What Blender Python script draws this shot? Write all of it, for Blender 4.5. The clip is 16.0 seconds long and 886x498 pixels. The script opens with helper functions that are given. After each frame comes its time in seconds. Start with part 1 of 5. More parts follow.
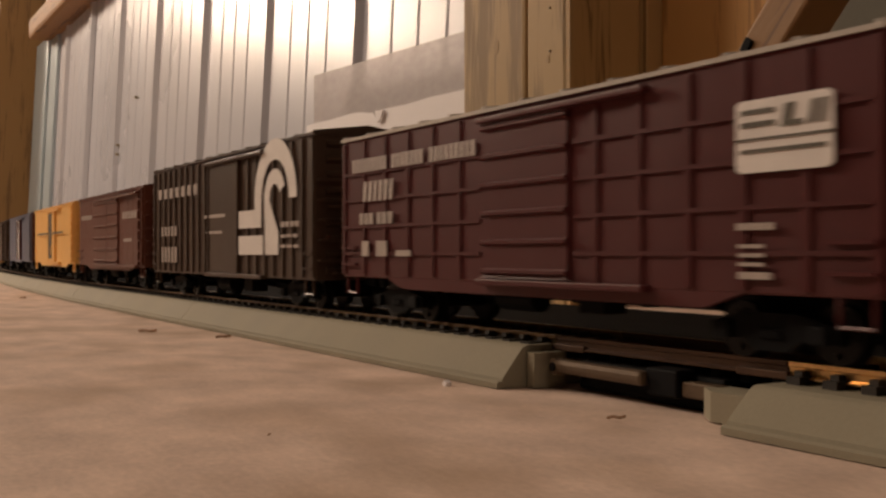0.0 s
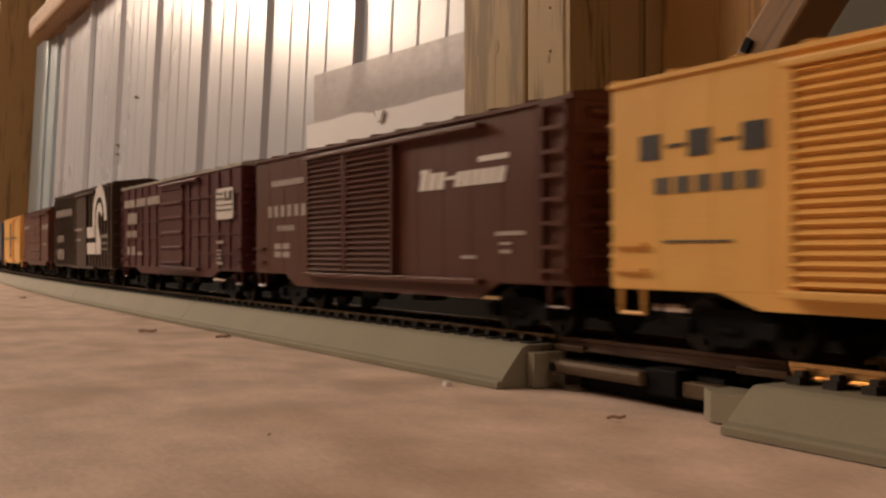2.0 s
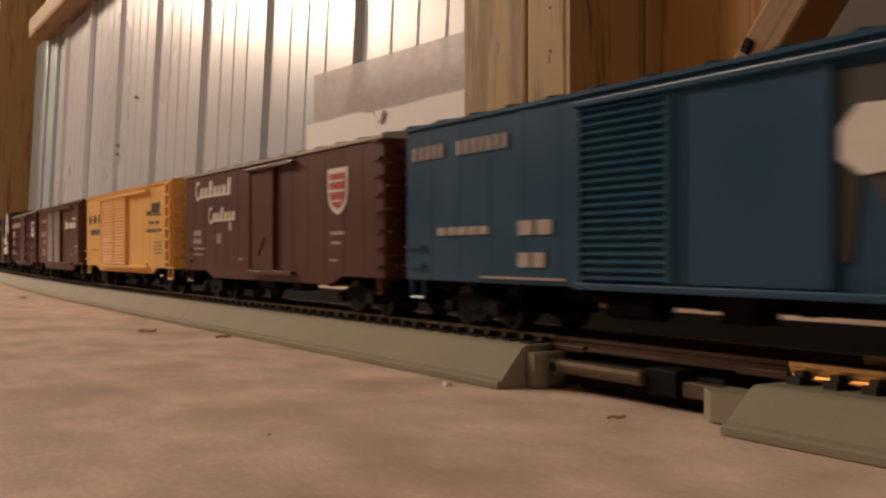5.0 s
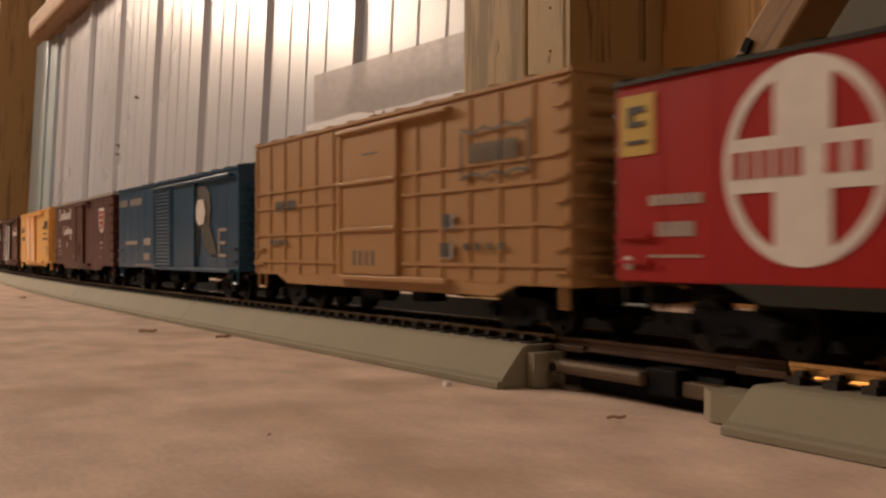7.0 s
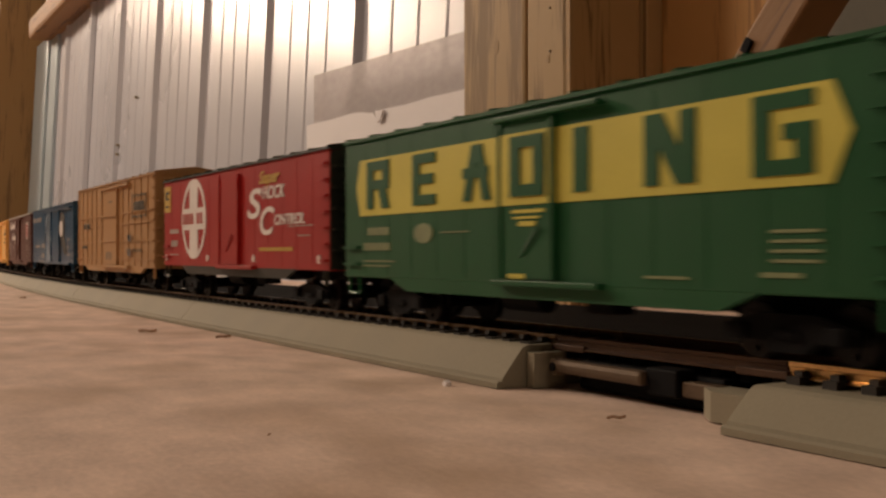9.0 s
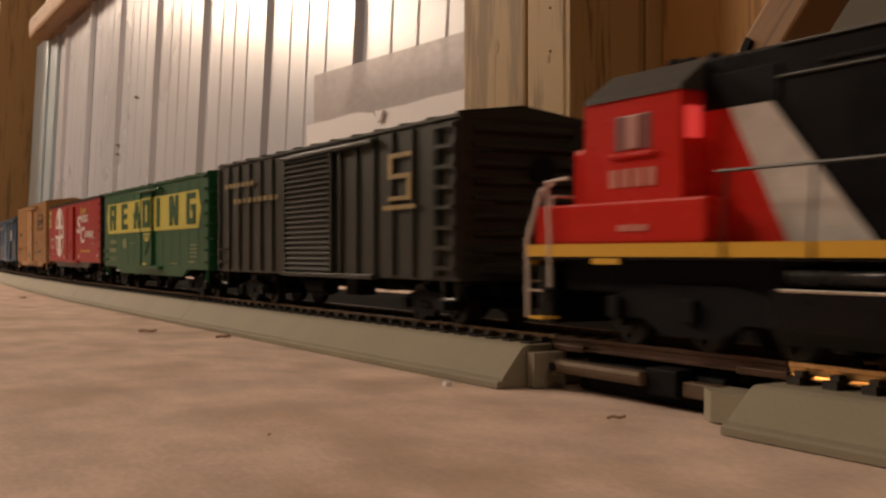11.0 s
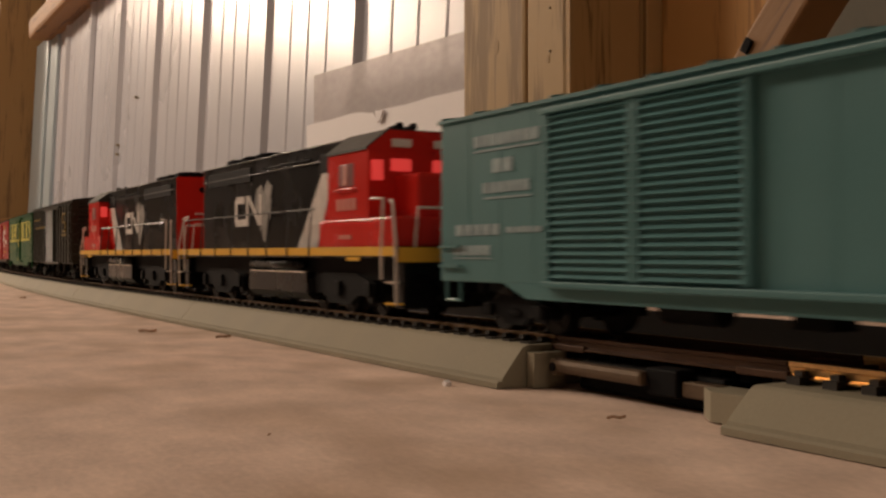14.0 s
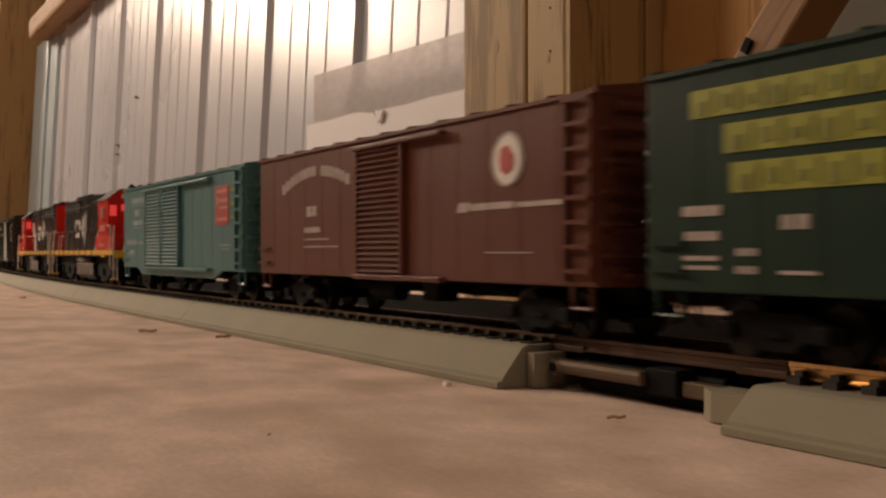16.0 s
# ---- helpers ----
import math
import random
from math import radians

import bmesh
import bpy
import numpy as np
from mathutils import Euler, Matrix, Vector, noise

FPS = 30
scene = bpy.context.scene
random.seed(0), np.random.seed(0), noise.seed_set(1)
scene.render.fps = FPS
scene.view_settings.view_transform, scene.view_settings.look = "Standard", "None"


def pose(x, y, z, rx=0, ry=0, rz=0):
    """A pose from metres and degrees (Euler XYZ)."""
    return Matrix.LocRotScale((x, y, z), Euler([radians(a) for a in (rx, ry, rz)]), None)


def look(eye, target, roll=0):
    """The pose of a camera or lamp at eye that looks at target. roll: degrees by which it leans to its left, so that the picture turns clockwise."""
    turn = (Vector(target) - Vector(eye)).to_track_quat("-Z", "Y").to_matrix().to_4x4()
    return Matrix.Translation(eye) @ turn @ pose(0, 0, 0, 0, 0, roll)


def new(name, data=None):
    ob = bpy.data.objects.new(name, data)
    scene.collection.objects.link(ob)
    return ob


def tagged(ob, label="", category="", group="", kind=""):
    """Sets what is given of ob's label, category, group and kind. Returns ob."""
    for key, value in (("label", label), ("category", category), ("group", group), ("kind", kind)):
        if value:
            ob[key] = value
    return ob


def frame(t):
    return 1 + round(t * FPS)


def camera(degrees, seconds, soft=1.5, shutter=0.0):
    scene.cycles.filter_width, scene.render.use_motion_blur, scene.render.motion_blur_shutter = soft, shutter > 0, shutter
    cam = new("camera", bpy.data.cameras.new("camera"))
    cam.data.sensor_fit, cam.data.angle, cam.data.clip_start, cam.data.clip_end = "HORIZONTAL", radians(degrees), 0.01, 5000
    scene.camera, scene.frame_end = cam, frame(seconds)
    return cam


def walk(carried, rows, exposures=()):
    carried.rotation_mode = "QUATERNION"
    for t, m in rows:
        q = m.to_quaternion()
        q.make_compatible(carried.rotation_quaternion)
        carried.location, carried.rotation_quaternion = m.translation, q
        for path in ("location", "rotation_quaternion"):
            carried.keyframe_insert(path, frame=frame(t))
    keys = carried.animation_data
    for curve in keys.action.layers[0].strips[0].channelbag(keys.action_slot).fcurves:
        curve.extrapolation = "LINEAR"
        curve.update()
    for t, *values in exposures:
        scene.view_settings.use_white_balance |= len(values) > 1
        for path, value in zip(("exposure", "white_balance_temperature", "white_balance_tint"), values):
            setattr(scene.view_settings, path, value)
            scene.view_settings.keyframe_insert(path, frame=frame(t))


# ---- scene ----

# ---------------------------------------------------------------- camera
cam = camera(45.28, 16.0, soft=2.5, shutter=0.5)
EYE = Vector((0.0, -0.1415, 0.02787))
AHEAD = Vector((-0.86604, 0.49996, 0.00355))
REST = look(EYE, EYE + AHEAD, -0.08)
walk(cam, [(0.0, REST), (16.0, REST)], exposures=[(0.0, -0.15), (16.0, -0.15)])

# ---------------------------------------------------------------- light
world = bpy.data.worlds.new("room_air")
scene.world = world
world.use_nodes = True
world.node_tree.nodes["Background"].inputs[0].default_value = (1.0, 0.72, 0.5, 1)
world.node_tree.nodes["Background"].inputs[1].default_value = 0.0


def lamp(name, place, target, sx, sy, watts, color):
    data = bpy.data.lights.new(name, "AREA")
    data.shape, data.size, data.size_y, data.energy, data.color = "RECTANGLE", sx, sy, watts, color
    ob = new(name, data)
    ob.matrix_world = look(place, target)
    return ob


WARM = (1.0, 0.765, 0.57)
lamp("shop_lamp", (-4.6, -1.16, 1.40), (-0.8, 0.1, 0.0), 0.7, 0.3, 54, WARM)
# added fill from above, to brighten the bench, car sides and wall
lamp("overhead_fill", (-1.9, -1.25, 1.45), (-0.8, 0.0, 0.0), 0.6, 0.25, 25, WARM)
# weak added fill for the post and car faces turned east
lamp("east_fill", (1.5, -0.6, 1.88), (-0.4, 0.1, 0.0), 0.5, 0.3, 6, WARM)

# ---------------------------------------------------------------- materials


def mat(name, color, rough=0.5, vary=0.15, scale=60.0, bump=0.1, fine=900.0, metal=0.0, stretch=(1, 1, 1), spec=0.5, dirt=None, dirt_amount=0.0):
    """A procedural surface: two scales of noise in colour, a fine bump, and optional dirt patches."""
    m = bpy.data.materials.new(name)
    m.use_nodes = True
    nt = m.node_tree
    N, K = nt.nodes, nt.links
    b = N["Principled BSDF"]
    tc = N.new("ShaderNodeTexCoord")
    mp = N.new("ShaderNodeMapping")
    mp.inputs["Scale"].default_value = stretch
    K.new(tc.outputs["Object"], mp.inputs["Vector"])
    big, small = N.new("ShaderNodeTexNoise"), N.new("ShaderNodeTexNoise")
    big.inputs["Scale"].default_value, small.inputs["Scale"].default_value = scale, fine
    big.inputs["Detail"].default_value = 5
    small.inputs["Detail"].default_value = 3
    for n in (big, small):
        K.new(mp.outputs["Vector"], n.inputs["Vector"])
    ramp = N.new("ShaderNodeMapRange")
    ramp.inputs["From Min"].default_value, ramp.inputs["From Max"].default_value = 0.3, 0.7
    ramp.inputs["To Min"].default_value, ramp.inputs["To Max"].default_value = 1 - vary, 1 + vary
    add = N.new("ShaderNodeMath")
    add.operation = "MULTIPLY_ADD"
    add.inputs[1].default_value, add.inputs[2].default_value = 0.3, 0.0
    K.new(small.outputs["Fac"], add.inputs[0])
    tot = N.new("ShaderNodeMath")
    tot.operation = "MULTIPLY_ADD"
    tot.inputs[1].default_value = 0.7
    K.new(big.outputs["Fac"], tot.inputs[0])
    K.new(add.outputs[0], tot.inputs[2])
    K.new(tot.outputs[0], ramp.inputs["Value"])
    mul = N.new("ShaderNodeVectorMath")
    mul.operation = "SCALE"
    mul.inputs[0].default_value = color
    K.new(ramp.outputs[0], mul.inputs["Scale"])
    last = mul.outputs[0]
    if dirt:
        dn = N.new("ShaderNodeTexNoise")
        dn.inputs["Scale"].default_value = scale * 0.45
        dn.inputs["Detail"].default_value = 7
        K.new(mp.outputs["Vector"], dn.inputs["Vector"])
        dr = N.new("ShaderNodeMapRange")
        dr.inputs["From Min"].default_value, dr.inputs["From Max"].default_value = 0.48, 0.72
        dr.inputs["To Max"].default_value = dirt_amount
        K.new(dn.outputs["Fac"], dr.inputs["Value"])
        mix = N.new("ShaderNodeMix")
        mix.data_type = "RGBA"
        mix.inputs["B"].default_value = (*dirt, 1)
        K.new(dr.outputs[0], mix.inputs["Factor"])
        K.new(last, mix.inputs["A"])
        last = mix.outputs["Result"]
    K.new(last, b.inputs["Base Color"])
    rr = N.new("ShaderNodeMapRange")
    rr.inputs["To Min"].default_value, rr.inputs["To Max"].default_value = max(0.03, rough - 0.1), min(1, rough + 0.1)
    K.new(big.outputs["Fac"], rr.inputs["Value"])
    K.new(rr.outputs[0], b.inputs["Roughness"])
    b.inputs["Metallic"].default_value = metal
    b.inputs["Specular IOR Level"].default_value = spec
    if bump:
        bp = N.new("ShaderNodeBump")
        bp.inputs["Strength"].default_value = bump
        bp.inputs["Distance"].default_value = 0.0003
        K.new(small.outputs["Fac"], bp.inputs["Height"])
        K.new(bp.outputs[0], b.inputs["Normal"])
    return m


def wood(name, light, dark, axis="Z", ring=55.0, rough=0.6):
    """Sawn timber: streaks along one axis, knots of dark colour, fine grain relief."""
    m = bpy.data.materials.new(name)
    m.use_nodes = True
    nt = m.node_tree
    N, K = nt.nodes, nt.links
    b = N["Principled BSDF"]
    tc, mp = N.new("ShaderNodeTexCoord"), N.new("ShaderNodeMapping")
    k = {"X": (0.06, 1, 1), "Y": (1, 0.06, 1), "Z": (1, 1, 0.06)}[axis]
    mp.inputs["Scale"].default_value = k
    K.new(tc.outputs["Object"], mp.inputs["Vector"])
    info = N.new("ShaderNodeObjectInfo")
    off = N.new("ShaderNodeVectorMath")
    off.operation = "ADD"
    K.new(mp.outputs[0], off.inputs[0])
    K.new(info.outputs["Random"], off.inputs[1])
    n1, n2, n3 = (N.new("ShaderNodeTexNoise") for _ in range(3))
    for n, sc, de in ((n1, ring, 6), (n2, ring * 7, 4), (n3, ring * 0.22, 3)):
        n.inputs["Scale"].default_value, n.inputs["Detail"].default_value = sc, de
        n.inputs["Distortion"].default_value = 0.6
        K.new(off.outputs[0], n.inputs["Vector"])
    a = N.new("ShaderNodeMath")
    a.operation = "MULTIPLY_ADD"
    a.inputs[1].default_value = 0.6
    K.new(n2.outputs["Fac"], a.inputs[0])
    K.new(n1.outputs["Fac"], a.inputs[2])
    c = N.new("ShaderNodeMath")
    c.operation = "MULTIPLY_ADD"
    c.inputs[1].default_value = 0.5
    K.new(n3.outputs["Fac"], c.inputs[0])
    K.new(a.outputs[0], c.inputs[2])
    ramp = N.new("ShaderNodeValToRGB")
    ramp.color_ramp.elements[0].position, ramp.color_ramp.elements[1].position = 0.90, 1.18
    ramp.color_ramp.elements[0].color, ramp.color_ramp.elements[1].color = (*dark, 1), (*light, 1)
    K.new(c.outputs[0], ramp.inputs[0])
    K.new(ramp.outputs[0], b.inputs["Base Color"])
    b.inputs["Roughness"].default_value = rough
    bp = N.new("ShaderNodeBump")
    bp.inputs["Strength"].default_value, bp.inputs["Distance"].default_value = 0.35, 0.0008
    K.new(a.outputs[0], bp.inputs["Height"])
    K.new(bp.outputs[0], b.inputs["Normal"])
    return m


M_TABLE = mat("bare_board", (0.68, 0.53, 0.45), 0.75, 0.24, 75, 0.3, 900, stretch=(0.7, 1.0, 1.0), spec=0.12, dirt=(0.42, 0.30, 0.21), dirt_amount=0.65)
M_WALL = mat("white_painted_steel", (0.49, 0.50, 0.56), 0.29, 0.04, 3.5, 0.02, 60, dirt=(0.55, 0.5, 0.47), dirt_amount=0.25)
M_TRIM = mat("galvanised_trim", (0.42, 0.50, 0.55), 0.35, 0.06, 8, 0.03, 200, metal=0.2)
M_POST = wood("pale_timber", (0.41, 0.27, 0.115), (0.23, 0.14, 0.052))
M_POST2 = wood("brown_timber", (0.42, 0.26, 0.105), (0.22, 0.125, 0.045))
M_POST3 = wood("old_brown_timber", (0.27, 0.15, 0.05), (0.15, 0.08, 0.025))
M_BRACE = wood("brace_timber", (0.29, 0.145, 0.05), (0.13, 0.06, 0.02), axis="X")
M_KNOT = wood("knot_wood", (0.33, 0.21, 0.085), (0.20, 0.115, 0.04))
M_SHADED_WALL = mat("shaded_wall_olive", (0.15, 0.14, 0.105), 0.6, 0.12, 12, 0.1, 200)
M_ORANGE = wood("orange_timber", (0.68, 0.38, 0.135), (0.46, 0.235, 0.075))
M_PAPER = mat("white_card", (0.88, 0.86, 0.89), 0.7, 0.04, 12, 0.05, 300)
M_ROADBED = mat("grey_plastic_roadbed", (0.29, 0.265, 0.20), 0.7, 0.10, 40, 0.15, 1500, spec=0.15, dirt=(0.33, 0.295, 0.22), dirt_amount=0.35)
M_TIE = mat("dark_brown_tie_plastic", (0.018, 0.013, 0.009), 0.6, 0.25, 200, 0.3, 2500)
M_RAIL = mat("tarnished_rail", (0.19, 0.125, 0.07), 0.36, 0.3, 160, 0.1, 1500, metal=0.85)
M_BLACK = mat("black_plastic", (0.007, 0.007, 0.008), 0.65, 0.3, 150, 0.1, 1500, spec=0.08)
M_WHEEL = mat("blackened_wheel", (0.012, 0.011, 0.011), 0.5, 0.2, 200, 0.1, 1500, metal=0.5)
M_GLINT_RAIL = mat("glint_gold_rail", (0.78, 0.52, 0.24), 0.32, 0.25, 160, 0.1, 1500, metal=0.95)
M_RUST = mat("rusty_brown_rail", (0.085, 0.045, 0.026), 0.45, 0.3, 160, 0.1, 1500, metal=0.5)
M_STEEL = mat("bright_steel", (0.62, 0.58, 0.52), 0.25, 0.1, 200, 0.05, 1500, metal=1.0)
M_ROOM = mat("room_lining", (0.62, 0.55, 0.46), 0.8, 0.08, 2, 0.0, 40)
M_CEIL = mat("ceiling_lining", (0.7, 0.66, 0.6), 0.8, 0.06, 2, 0.0, 40)
M_FLOOR = mat("concrete", (0.3, 0.28, 0.26), 0.8, 0.15, 3, 0.2, 60)
M_CLIP = mat("brown_metal_strap", (0.12, 0.08, 0.048), 0.55, 0.3, 150, 0.1, 1500, metal=0.4)
M_SHADE = mat("shade_black", (0.006, 0.0055, 0.0055), 0.9, 0.3, 40, 0.3, 900, spec=0.04)
M_CRUMB = mat("wood_chip", (0.32, 0.19, 0.11), 0.8, 0.2, 300, 0.3, 2000)
M_WHITE_MARK = mat("white_lettering_paint", (0.78, 0.74, 0.72), 0.5, 0.08, 200, 0.05, 2500)
M_DULL_MARK = mat("faded_lettering_paint", (0.42, 0.36, 0.33), 0.55, 0.2, 300, 0.05, 2500)


def paint(name, color, rough=0.42, vary=0.10):
    return mat(name, color, rough, vary, 45, 0.08, 1600, spec=0.22, dirt=tuple(0.6 * c + 0.03 for c in color), dirt_amount=0.3)


def glow(name, color, strength):
    m = bpy.data.materials.new(name)
    m.use_nodes = True
    b = m.node_tree.nodes["Principled BSDF"]
    b.inputs["Base Color"].default_value = (*color, 1)
    b.inputs["Emission Color"].default_value = (*color, 1)
    b.inputs["Emission Strength"].default_value = strength
    return m


def translucent_sheet(name, color, clear):
    m = bpy.data.materials.new(name)
    m.use_nodes = True
    nt = m.node_tree
    b = nt.nodes["Principled BSDF"]
    b.inputs["Base Color"].default_value = (*color, 1)
    b.inputs["Roughness"].default_value = 0.35
    tr, mx = nt.nodes.new("ShaderNodeBsdfTransparent"), nt.nodes.new("ShaderNodeMixShader")
    tr.inputs[0].default_value = (0.88, 0.86, 0.86, 1)
    no = nt.nodes.new("ShaderNodeTexNoise")
    no.inputs["Scale"].default_value = 30
    mr = nt.nodes.new("ShaderNodeMapRange")
    mr.inputs["To Min"].default_value, mr.inputs["To Max"].default_value = clear - 0.12, clear + 0.12
    nt.links.new(no.outputs["Fac"], mr.inputs["Value"])
    nt.links.new(mr.outputs[0], mx.inputs[0])
    nt.links.new(b.outputs[0], mx.inputs[1])
    nt.links.new(tr.outputs[0], mx.inputs[2])
    nt.links.new(mx.outputs[0], nt.nodes["Material Output"].inputs[0])
    return m


M_GREY_BAND = translucent_sheet("grey_translucent", (0.60, 0.55, 0.56), 0.46)

# ---------------------------------------------------------------- mesh helpers


def box(bm, x0, x1, y0, y1, z0, z1, bevel=0.0):
    vs = [bm.verts.new((x, y, z)) for x in (x0, x1) for y in (y0, y1) for z in (z0, z1)]
    fs = [bm.faces.new([vs[i] for i in q]) for q in ((0, 1, 3, 2), (4, 6, 7, 5), (0, 4, 5, 1), (2, 3, 7, 6), (0, 2, 6, 4), (1, 5, 7, 3))]
    if bevel:
        es = list({e for f in fs for e in f.edges})
        bmesh.ops.bevel(bm, geom=es, offset=bevel, segments=2, affect="EDGES", profile=0.6)
    return vs


def prism(bm, outline, a0, a1, axis="x"):
    """Extrudes a closed outline of (p, q) along one axis. x: (y, z); y: (x, z); z: (x, y)."""
    def at(a, p, q):
        return {"x": (a, p, q), "y": (p, a, q), "z": (p, q, a)}[axis]
    A = [bm.verts.new(at(a0, *o)) for o in outline]
    B = [bm.verts.new(at(a1, *o)) for o in outline]
    n = len(outline)
    bm.faces.new(A)
    bm.faces.new(B[::-1])
    for i in range(n):
        bm.faces.new((A[i], B[i], B[(i + 1) % n], A[(i + 1) % n]))


def tube(bm, pts, r, n=6):
    """A round bar along a line of points."""
    rings = []
    for i, p in enumerate(pts):
        p = Vector(p)
        d = (Vector(pts[min(i + 1, len(pts) - 1)]) - Vector(pts[max(i - 1, 0)])).normalized()
        u = d.orthogonal().normalized()
        v = d.cross(u)
        rings.append([bm.verts.new(p + r * (math.cos(k * math.tau / n) * u + math.sin(k * math.tau / n) * v)) for k in range(n)])
    for a, b in zip(rings, rings[1:]):
        sh = min(range(n), key=lambda s: sum((a[k].co - b[(k + s) % n].co).length for k in range(n)))
        for k in range(n):
            bm.faces.new((a[k], a[(k + 1) % n], b[(k + 1 + sh) % n], b[(k + sh) % n]))
    bm.faces.new(rings[0][::-1])
    bm.faces.new(rings[-1])


def disc(bm, c, r, h, axis="y", n=20):
    """A short cylinder round c."""
    out = [(r * math.cos(k * math.tau / n), r * math.sin(k * math.tau / n)) for k in range(n)]
    i, j, w = {"x": (1, 2, 0), "y": (0, 2, 1), "z": (0, 1, 2)}[axis]
    prism(bm, [(c[i] + a, c[j] + b) for a, b in out], c[w] - h / 2, c[w] + h / 2, axis)


def mesh_of(bm, name, material, smooth=False):
    bmesh.ops.recalc_face_normals(bm, faces=bm.faces)
    me = bpy.data.meshes.new(name)
    bm.to_mesh(me)
    bm.free()
    me.materials.append(material)
    if smooth:
        for p in me.polygons:
            p.use_smooth = True
    return me


def part(name, bm, material, parent, label="", at=None, smooth=False):
    ob = new(name, bm if isinstance(bm, bpy.types.Mesh) else mesh_of(bm, name, material, smooth))
    ob.parent = parent
    if at is not None:
        ob.matrix_basis = at
    if label:
        tagged(ob, label)
    return ob


def thing(name, label, category, at=None, group="", kind=""):
    ob = new(name)
    ob.empty_display_size = 0.02
    if at is not None:
        ob.matrix_basis = at
    return tagged(ob, label, category, group, kind)


def solid(name, bm, material, label, category="", kind="", group="", smooth=False):
    return tagged(new(name, mesh_of(bm, name, material, smooth)), label, category, group, kind)


# ---------------------------------------------------------------- the way of the track
RAIL_TOP = 0.0105
BEND, RADIUS = -0.45, 10.0


def track_y(x):
    """The track runs straight, then eases a little towards the wall and back to parallel."""
    a = BEND - 0.7
    if x > BEND:
        return 0.0
    if x > a:
        return (x - BEND) ** 2 / (2 * RADIUS)
    y = 0.7 ** 2 / (2 * RADIUS)
    if x > a - 0.7:
        d = a - x
        return y + 0.7 / RADIUS * d - d * d / (2 * RADIUS)
    return 2 * y


def track_pose(xa, xb, z=0.0):
    """The pose of something that rides on the track at xa and xb."""
    ya, yb = track_y(xa), track_y(xb)
    return pose((xa + xb) / 2, (ya + yb) / 2, z, 0, 0, math.degrees(math.atan2(yb - ya, xb - xa)))


# ---------------------------------------------------------------- room
WALL = 0.27


def build_room():
    bm = bmesh.new()
    box(bm, -4.2, 3.2, -0.62, 0.262, -0.024, 0.0, 0.003)
    solid("table", bm, M_TABLE, "long bare wooden board bench top under the track", "table", kind="structure")
    for x in (-3.9, -1.4, 0.9, 2.9):
        for y in (-0.55, 0.18):
            bm = bmesh.new()
            box(bm, x - 0.045, x + 0.045, y - 0.045, y + 0.045, -0.80, -0.025, 0.003)
            solid("table_leg", bm, M_POST2, "square brown timber leg under the bench", "table leg", kind="structure")
    # unseen floor, ceiling and walls, added to close the room and bounce light
    for name, b, m, l in (("floor", (-8, 4, -5, WALL + 0.1, -0.86, -0.80), M_FLOOR, "unseen grey concrete floor closing the room"),
                          ("ceiling", (-8, 4, -5, WALL + 0.1, 1.95, 2.05), M_CEIL, "unseen pale ceiling added to bounce light"),
                          ("wall_south", (-8, 4, -5.1, -5.0, -0.8, 1.95), M_ROOM, "unseen tan wall added to bounce light"),
                          ("wall_west", (-8.1, -8.0, -5, WALL + 0.1, -0.8, 1.95), M_ROOM, "unseen tan wall added to bounce light"),
                          ("wall_east", (4.0, 4.1, -5, WALL + 0.1, -0.8, 1.95), M_ROOM, "unseen tan wall added to bounce light")):
        bm = bmesh.new()
        box(bm, *b)
        solid(name, bm, m, l, name.split("_")[0], kind="structure")


RIB_X0, RIB = -0.868, 0.2315


def panel_outline(x0, x1):
    """The ribbed profile of wall steel between x0 and x1: one large rib every nine inches, low ones between."""
    marks = []
    k0, k1 = math.floor((x0 - RIB_X0) / RIB) - 1, math.ceil((x1 - RIB_X0) / RIB) + 1
    for k in range(k0, k1 + 1):
        c = RIB_X0 + k * RIB
        marks += [(c - 0.0150, 0), (c - 0.0085, 0.0066), (c + 0.0085, 0.0066), (c + 0.0150, 0)]
        for j in (-1, 0, 1):
            d = c + RIB / 2 + 0.047 * j
            marks += [(d - 0.0045, 0), (d - 0.0016, 0.0010), (d + 0.0016, 0.0010), (d + 0.0045, 0)]
    return [(x0, 0)] + [q for q in marks if x0 < q[0] < x1] + [(x1, 0)]


# the sheets stand a little out of plumb, their tops away from the bench
LEAN = pose(0, WALL, 0.2) @ pose(0, 0, 0, -3.0, 0, 0) @ pose(0, -WALL, -0.2)


def build_wall():
    """Sheets of ribbed steel, each lapping the next at a large rib."""
    wall = thing("wall_north", "white ribbed painted steel wall sheets", "wall", LEAN, kind="structure")
    edges = [-8.0, -6.2, -4.4, -2.66] + [RIB_X0 - 5 * RIB + 0.0175, RIB_X0 - RIB + 0.0175, RIB_X0 + 3 * RIB + 0.0175, 1.9, 4.0]
    for i, (a, b) in enumerate(zip(edges, edges[1:])):
        bm = bmesh.new()
        o = panel_outline(a, b)
        y = WALL - 0.0016 * (i % 2)
        prism(bm, [(x, y - h) for x, h in o] + [(x, y + 0.004 - h) for x, h in reversed(o)], -0.75, 1.92, "z")
        part("steel_panel", bm, M_WALL, wall)
    bm = bmesh.new()
    box(bm, -8, 4, WALL + 0.03, WALL + 0.1, -0.75, 1.92)
    part("backing", bm, M_ROOM, wall, "sheathing behind the steel")
    # screws on the flats, and a few scuffs
    for x, z in ((-1.667, 0.27), (-1.775, 0.205), (-1.775, 0.19)):
        bm = bmesh.new()
        disc(bm, (x, WALL - 0.003, z), 0.0021, 0.006, "y", 8)
        part("screw", bm, M_ROADBED, wall, "dull screw head")


